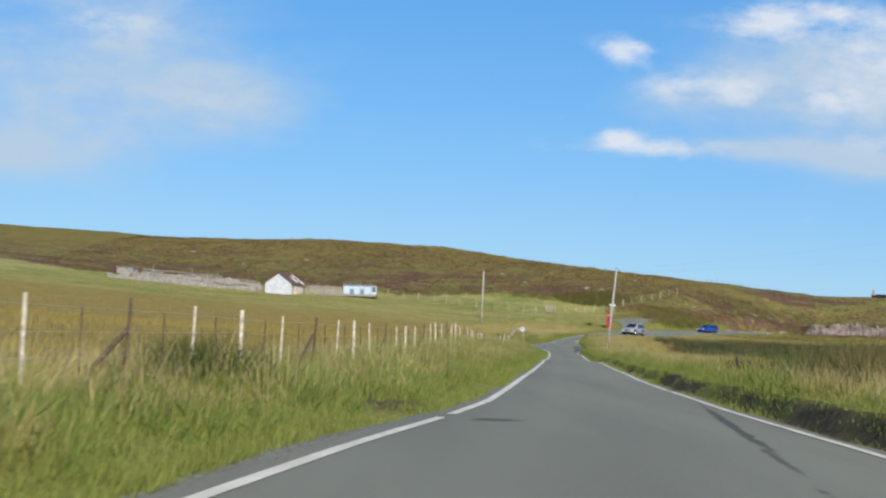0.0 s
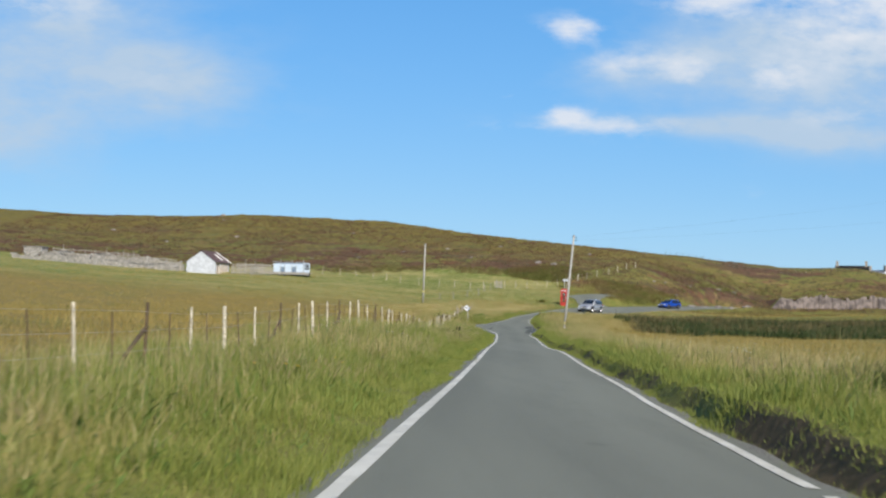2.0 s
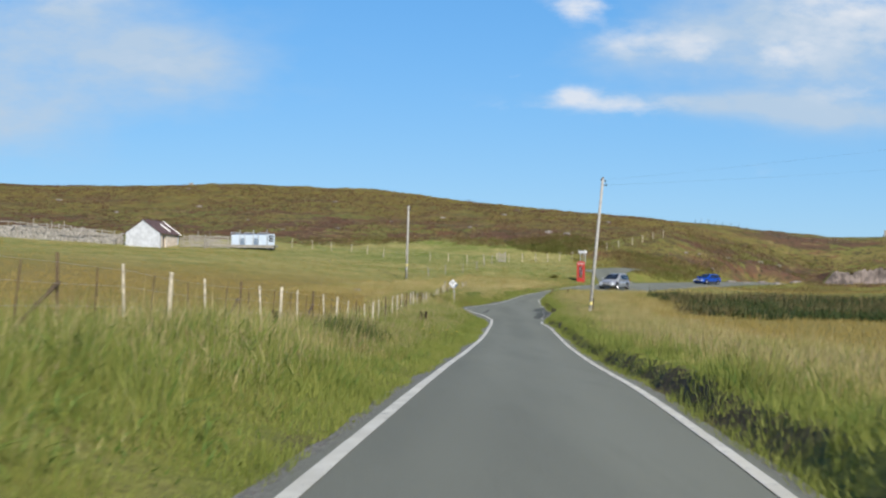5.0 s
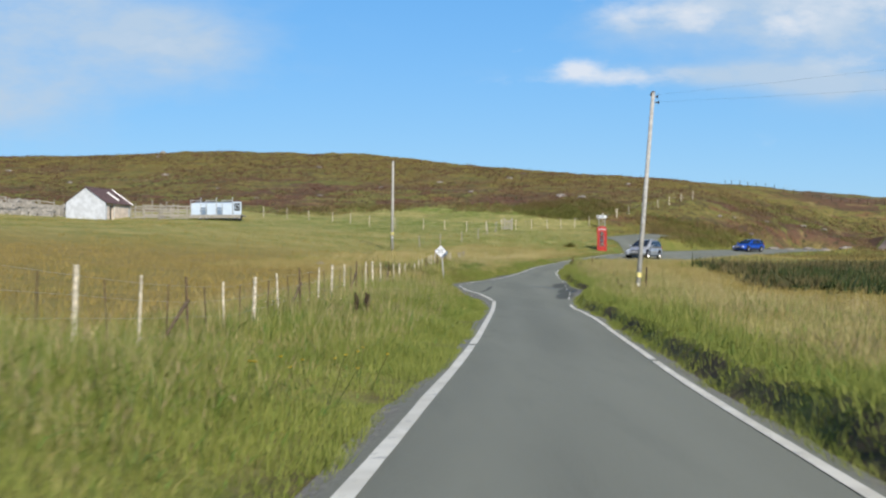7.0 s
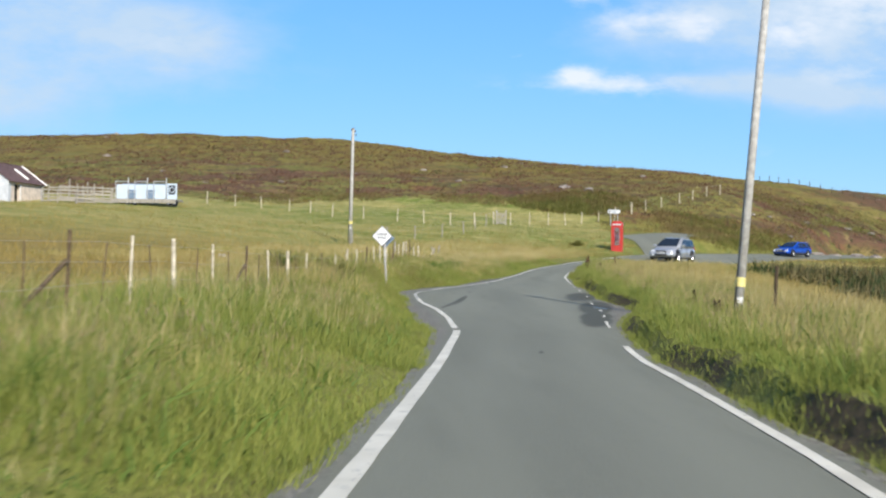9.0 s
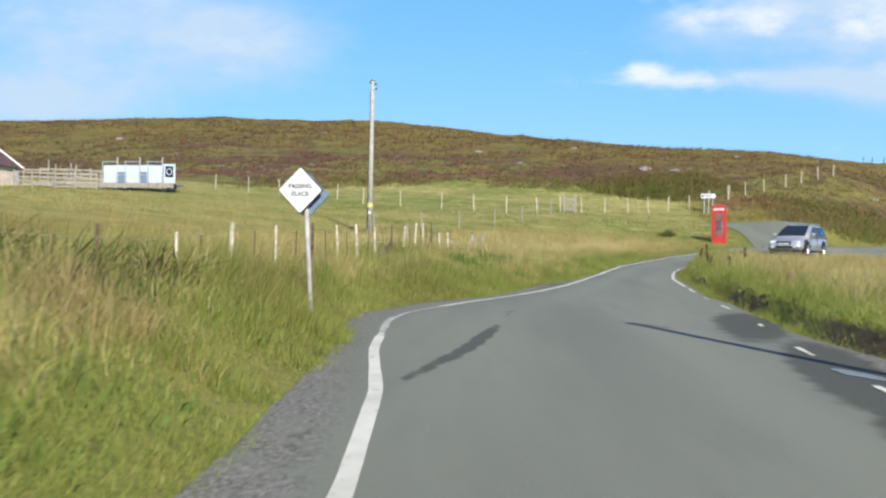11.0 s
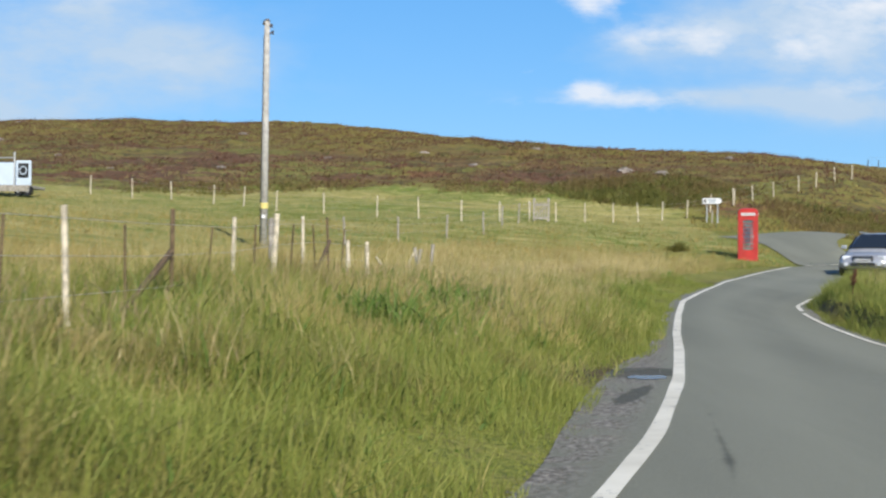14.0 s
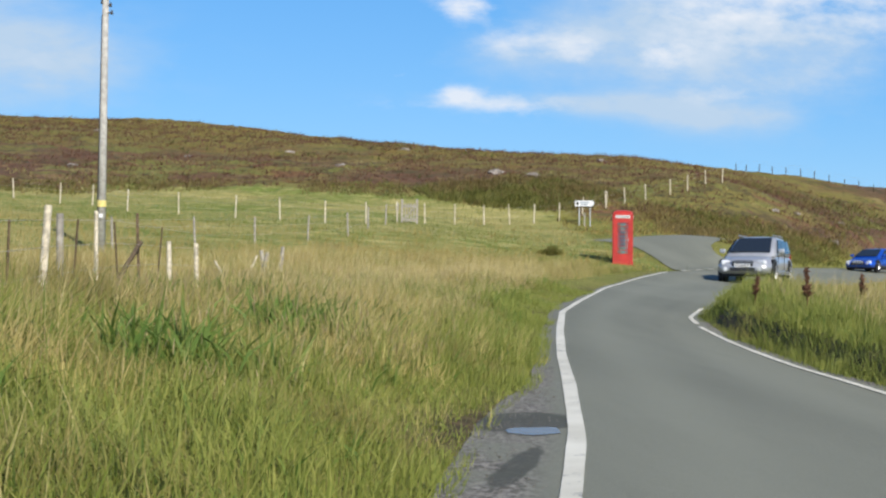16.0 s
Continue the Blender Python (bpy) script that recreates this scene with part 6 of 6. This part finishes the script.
sward("bank_grass", 90000, 1, 0.0, 9, 138, 166, 0.34, 0.010, 0.5, M_TALL, "dense tall grass on the bank beside the bend", 1.6, 0.3, grow=0.5, fine=True)
sward("low_grass", 30000, 1, 0.0, 9, 166, 205, 0.20, 0.016, 0.5, M_TALL, "short grass beside the outer edge of the road", 1.4, 0.3, grow=0.5, fine=True)


sward("lush_grass", 110000, -1, 0.1, 5.2, 124, 156, 0.36, 0.0065, 0.45, M_TALL, "lush mixed grass on the broad inner verge", 1.0, 0.5, 0.5, grow=0.6)
sward("pale_mounds", 16000, -1, 2.5, 13, 152, 186, 0.46, 0.012, 0.35, M_STALK, "pale mounds of dead grass inside the bend", 1.0, 0.97, 0.4, fine=True)
sward("straw_belt", 14000, -1, 1.2, 4.5, 154, 173, 0.48, 0.008, 0.35, M_STALK, "pale straw belt of dead grass along the bend", 1.0, 0.8, 0.4, fine=True)
sward("sign_grass", 22000, -1, 1.0, 4.5, 121, 141, 0.52, 0.010, 0.45, M_TALL, "tall pale grass round the foot of the sign", 1.0, 0.6, 0.4)


def scatter(n, x0, x1, y0, y1):
    return rng.uniform(x0, x1, n), rng.uniform(y0, y1, n)


def tufts(name, n, region, h, w, mat, label, per=7, spread_=0.22, keep=None, lean=0.5, category="grass", fine=True):
    x, y = scatter(n, *region)
    ok = (off_road(x, y) > 1.2) & (side_inside(x, y) < -0.6)
    if keep is not None:
        ok &= keep(x, y)
    x, y = x[ok], y[ok]
    X_ = np.repeat(x, per) + rng.normal(0, spread_, len(x) * per)
    Y_ = np.repeat(y, per) + rng.normal(0, spread_, len(y) * per)
    hh = h * np.repeat(rng.uniform(0.6, 1.4, len(x)), per) * rng.uniform(0.6, 1.2, len(X_))
    return blades(name, X_, Y_, hh, w * rng.uniform(0.6, 1.5, len(X_)), lean, mat, label, category, fine=fine)


foot_line = lambda x, y: np.interp(x, [-60, -20, 10, 24, 30, 45, 60, 130], [216, 222, 226, 222, 218, 223, 227, 230]) + rough(x, y, 9, 33) * 5
tufts("pasture_grass", 17000, (-40, 27, 176, 226), 0.20, 0.025, M_PASTURE, "short grazed pasture grass", 6, 0.3, lambda x, y: y < foot_line(x, y))
tufts("heather", 34000, (-75, 95, 214, 296), 0.30, 0.07, M_HEATH, "brown and olive heather on the hill", 5, 0.3, lambda x, y: (y > foot_line(x, y)) & (y < crest_y(x) - 9) & (rough(x, y, 7, 93, 3) > -0.35), 0.8, "heather")
tufts("hill_grass", 9000, (-75, 95, 216, 292), 0.26, 0.05, M_PASTURE, "pale grass tussocks among the heather", 5, 0.25, lambda x, y: (y > foot_line(x, y)) & (y < crest_y(x) - 6) & (rough(x, y, 5, 131, 3) > 0.12), 0.7)
tufts("dark_heather", 3200, (-75, 95, 216, 290), 0.34, 0.08, M_RUSH, "dark clumps of heather and rushes on the hill", 6, 0.3, lambda x, y: (y > foot_line(x, y) - 1) & (y < crest_y(x) - 10) & (rough(x, y, 6, 137, 3) > 0.15), 0.7, "heather")
tufts("bushes", 5200, (33, 62, 203, 222), 0.42, 0.07, M_KNOLL, "dark green low bushes on the bank by the junction", 7, 0.3, lambda x, y: beside(x, y)[0] > 1.0, 0.7, "bushes")
tufts("heather_knoll", 4200, (18, 35, 218, 231), 0.46, 0.07, M_KNOLL, "bushy heather knoll above the pasture", 8, 0.35, lambda x, y: ((x - 26) / 7) ** 2 + ((y - 224.5) / 5) ** 2 + rough(x, y, 3, 95) * 0.5 < 1, 0.8, "bushes")
tufts("bracken", 15000, (20, 84, 118, 196), 0.78, 0.11, M_BRACKEN, "dark green bracken in the hollow", 9, 0.5, lambda x, y: (hollow(x, y) > 0.5) & (beside(x, y)[1] > 8), 0.7, "bracken")
tufts("moor_grass", 8000, (20, 100, 20, 215), 0.32, 0.04, M_FIELD, "straw-coloured moor grass", 6, 0.3)
tufts("moor_grass", 8000, (-70, -12, 20, 215), 0.26, 0.04, M_FIELD, "straw-coloured field grass", 6, 0.3)

tufts("rough_grass", 9000, (27, 112, 200, 246), 0.36, 0.06, M_KNOLL, "rough olive grass and bracken on the low slope", 8, 0.4, lambda x, y: ((y < foot_line(x, y) + 3) | (x > 48)) & (rough(x, y, 9, 97, 2) > -0.25), 0.7)
tufts("rough_grass", 4200, (27, 80, 196, 240), 0.30, 0.045, M_FIELD, "rough straw-coloured grass on the low slope", 6, 0.4, lambda x, y: (y < foot_line(x, y) + 3), 0.7)
tufts("bushes", 3200, (-40, 18, 214, 230), 0.40, 0.07, M_KNOLL, "dark green low bushes at the foot of the heather hill", 8, 0.4, lambda x, y: (np.abs(y - foot_line(x, y) - 1.5) < 4) & (rough(x, y, 8, 99, 2) > -0.1), 0.7, "bushes")


def clump_of(name, x, y, n, h, w, mat, label, category, spread_=0.18, lean=0.4):
    xs, ys = x + rng.normal(0, spread_, n), y + rng.normal(0, spread_, n)
    ob = blades(name, xs, ys, h * rng.uniform(0.6, 1.15, n), w * rng.uniform(0.6, 1.3, n), lean, mat, label, category)
    return ob


# rushes and coarse clumps in the verges
for x, y, h in ((-3.2, 9.5, 0.7), (-4.0, 13.5, 0.7), (6.4, 14.2, 0.85), (6.6, 16.0, 0.95), (7.4, 17.6, 1.05), (8.3, 19.0, 1.0), (7.0, 19.8, 0.9), (8.6, 21.6, 0.95), (9.4, 23.5, 0.8), (7.5, 27, 0.6), (6.3, 126.2, 0.55), (3.6, 71.5, 0.55)):
    clump_of("rush_clump", x, y, 520, h, 0.014, M_RUSH, "dark green clump of coarse rushes in the verge", "plant", 0.42, 0.45)


for x, y, h in ((5.4, 126.8, 0.95), (6.0, 127.6, 0.85), (6.7, 128.3, 0.6), (5.0, 128.0, 0.8)):
    clump_of("coarse_leaves", x, y, 90, h, 0.026, M_RUSH, "tall arching dark leaves beside the road", "plant", 0.22, 0.75)


for x, y, n_ in ((10.55, 151.0, 300), (9.8, 155.5, 240), (8.6, 153.6, 220), (9.75, 147.8, 200), (8.2, 146.6, 160), (7.2, 143.0, 160), (11.0, 153.2, 140)):
    clump_of("leafy_clump", x, y, n_, 0.44, 0.026, M_LEAF, "lush green leafy clump in the verge grass", "plant", 0.32, 0.7)


def dock(x, y, h, seed):
    r = random.Random(seed)
    g = thing("dock_plant", spot(x, y), "dead brown dock with seed spikes in the grass", "plant", "brown docks")
    for k in range(3):
        a, l = r.uniform(0, 6.28), r.uniform(0.02, 0.07)
        tip = Vector((math.cos(a) * l, math.sin(a) * l, h * r.uniform(0.8, 1.05)))
        part("stem", rodded((0, 0, -0.05), tip, 0.008, 0.004, 5), M_DOCK, g)
        bm = bmesh.new()
        for q in range(70):
            u = r.uniform(0.42, 1.0)
            p = tip * u + Vector((r.gauss(0, 0.02), r.gauss(0, 0.02), 0)) * (1.5 - u)
            bmesh.ops.create_cube(bm, size=r.uniform(0.010, 0.024), matrix=Matrix.Translation(p) @ Euler((r.uniform(0, 3), r.uniform(0, 3), 0)).to_matrix().to_4x4())
        part("seed_spike", bm, M_DOCK, g)


for i, (x, y, h) in enumerate(((5.3, 95.6, 0.85), (5.5, 96.2, 0.75), (16.75, 151.8, 0.85), (17.5, 152.6, 0.8), (14.6, 118.3, 0.7), (15.2, 122.8, 0.65), (20.3, 164.5, 0.6), (7.1, 26.4, 0.8), (7.6, 27.2, 0.7), (17.0, 150.0, 0.6), (9.9, 34.4, 0.6), (2.0, 72.0, 0.7))):
    dock(x, y, h * 0.62, i)


def flower(x, y, h, petals, spread_, count, label, seed, size):
    r = random.Random(seed)
    g = thing("wild_flowers", spot(x, y), label, "flowers")
    for k in range(count):
        dx, dy = r.gauss(0, spread_), r.gauss(0, spread_)
        top = (dx, dy, h * r.uniform(0.75, 1.1))
        part("stem", rodded((dx * 0.5, dy * 0.5, -0.03), top, 0.004, n=4), M_RUSH, g)
        bm = bmesh.new()
        bmesh.ops.create_cone(bm, cap_ends=True, segments=9, radius1=size * 0.4, radius2=size, depth=size * 0.5, matrix=Matrix.Translation(top))
        part("bloom", bm, petals, g)


for i, (x, y) in enumerate(((0.2, 27.5), (0.5, 28.4), (5.6, 80.6), (5.9, 82.5), (5.2, 79.2), (5.9, 94.8), (6.1, 108.0), (6.7, 128.2), (7.6, 131.3), (3.6, 46.6), (-3.0, 11.6), (7.8, 117.8))):
    flower(x, y, 0.42, M_YELLOW, 0.18, 4, "small yellow flowers in the verge grass", i, 0.022)
for i, (x, y) in enumerate(((6.6, 31.0), (9.2, 33.5), (9.6, 41.2), (3.9, 93.8), (4.6, 94.2), (1.4, 44.0), (10.5, 52.0), (13.0, 84.0))):
    flower(x, y, 0.50, M_UMBEL, 0.16, 6, "white umbel flowers in the verge grass", 50 + i, 0.018)

# low dark bush near the telephone box
bush = thing("gorse_bush", spot(22.0, 195.6), "low dark round gorse bush on the verge", "bush")
bm = bmesh.new()
r_ = random.Random(3)
for k in range(420):
    d = Vector((r_.gauss(0, 1), r_.gauss(0, 1), abs(r_.gauss(0, 0.9)))).normalized() * r_.uniform(0.10, 0.36)
    p = Vector((d.x * 1.5 + 0.12 * math.sin(k), d.y * 1.2, d.z * (0.85 + 0.25 * math.sin(d.x * 9)) + 0.05))
    rod(bm, p, p + Vector((d.x, d.y, d.z + 0.2)).normalized() * 0.16, 0.035, 0.0, 3)
part("crown", bm, M_KNOLL, bush)
part("stem", rodded((0, 0, -0.1), (0, 0, 0.3), 0.05, n=6), M_DARKPOST, bush)

# stake on the verge before the bend
stake = part("marker_post", rodded((0, 0, -0.3), (0, 0, 1.1), 0.035, n=7), M_DARKPOST)
stake.matrix_basis = pose(*spot(15.2, 116.5), 0, 2, 0)
tagged(stake, "thin dark wooden stake in the verge grass", "post")

# withered docks on the bank inside the bend
M_DOCK = plain("withered_dock", (0.115, 0.052, 0.026), 0.85, vary=0.4, scale=30)
for k, (x, y, h) in enumerate(((17.35, 155.5, 0.68), (18.9, 157.2, 0.6), (17.6, 158.2, 0.5))):
    dock = thing("dock_plant", spot(x, y), "withered rust-brown dock plant in the verge grass", "plant", "docks on the bank")
    r_ = random.Random(60 + k)
    tip = Vector((r_.uniform(-0.06, 0.06), r_.uniform(-0.06, 0.06), h))
    part("stem", rodded((0, 0, -0.1), tuple(tip), 0.012, n=6), M_DOCK, dock)
    bm = bmesh.new()
    for q in range(110):
        f = r_.uniform(0.45, 1.0)
        p = tip * f
        out = Vector((r_.gauss(0, 1), r_.gauss(0, 1), 0.6)).normalized()
        rod(bm, p, p + out * r_.uniform(0.03, 0.13) * (1.4 - f), 0.018, 0.005, 4)
    part("seed_head", bm, M_DOCK, dock)
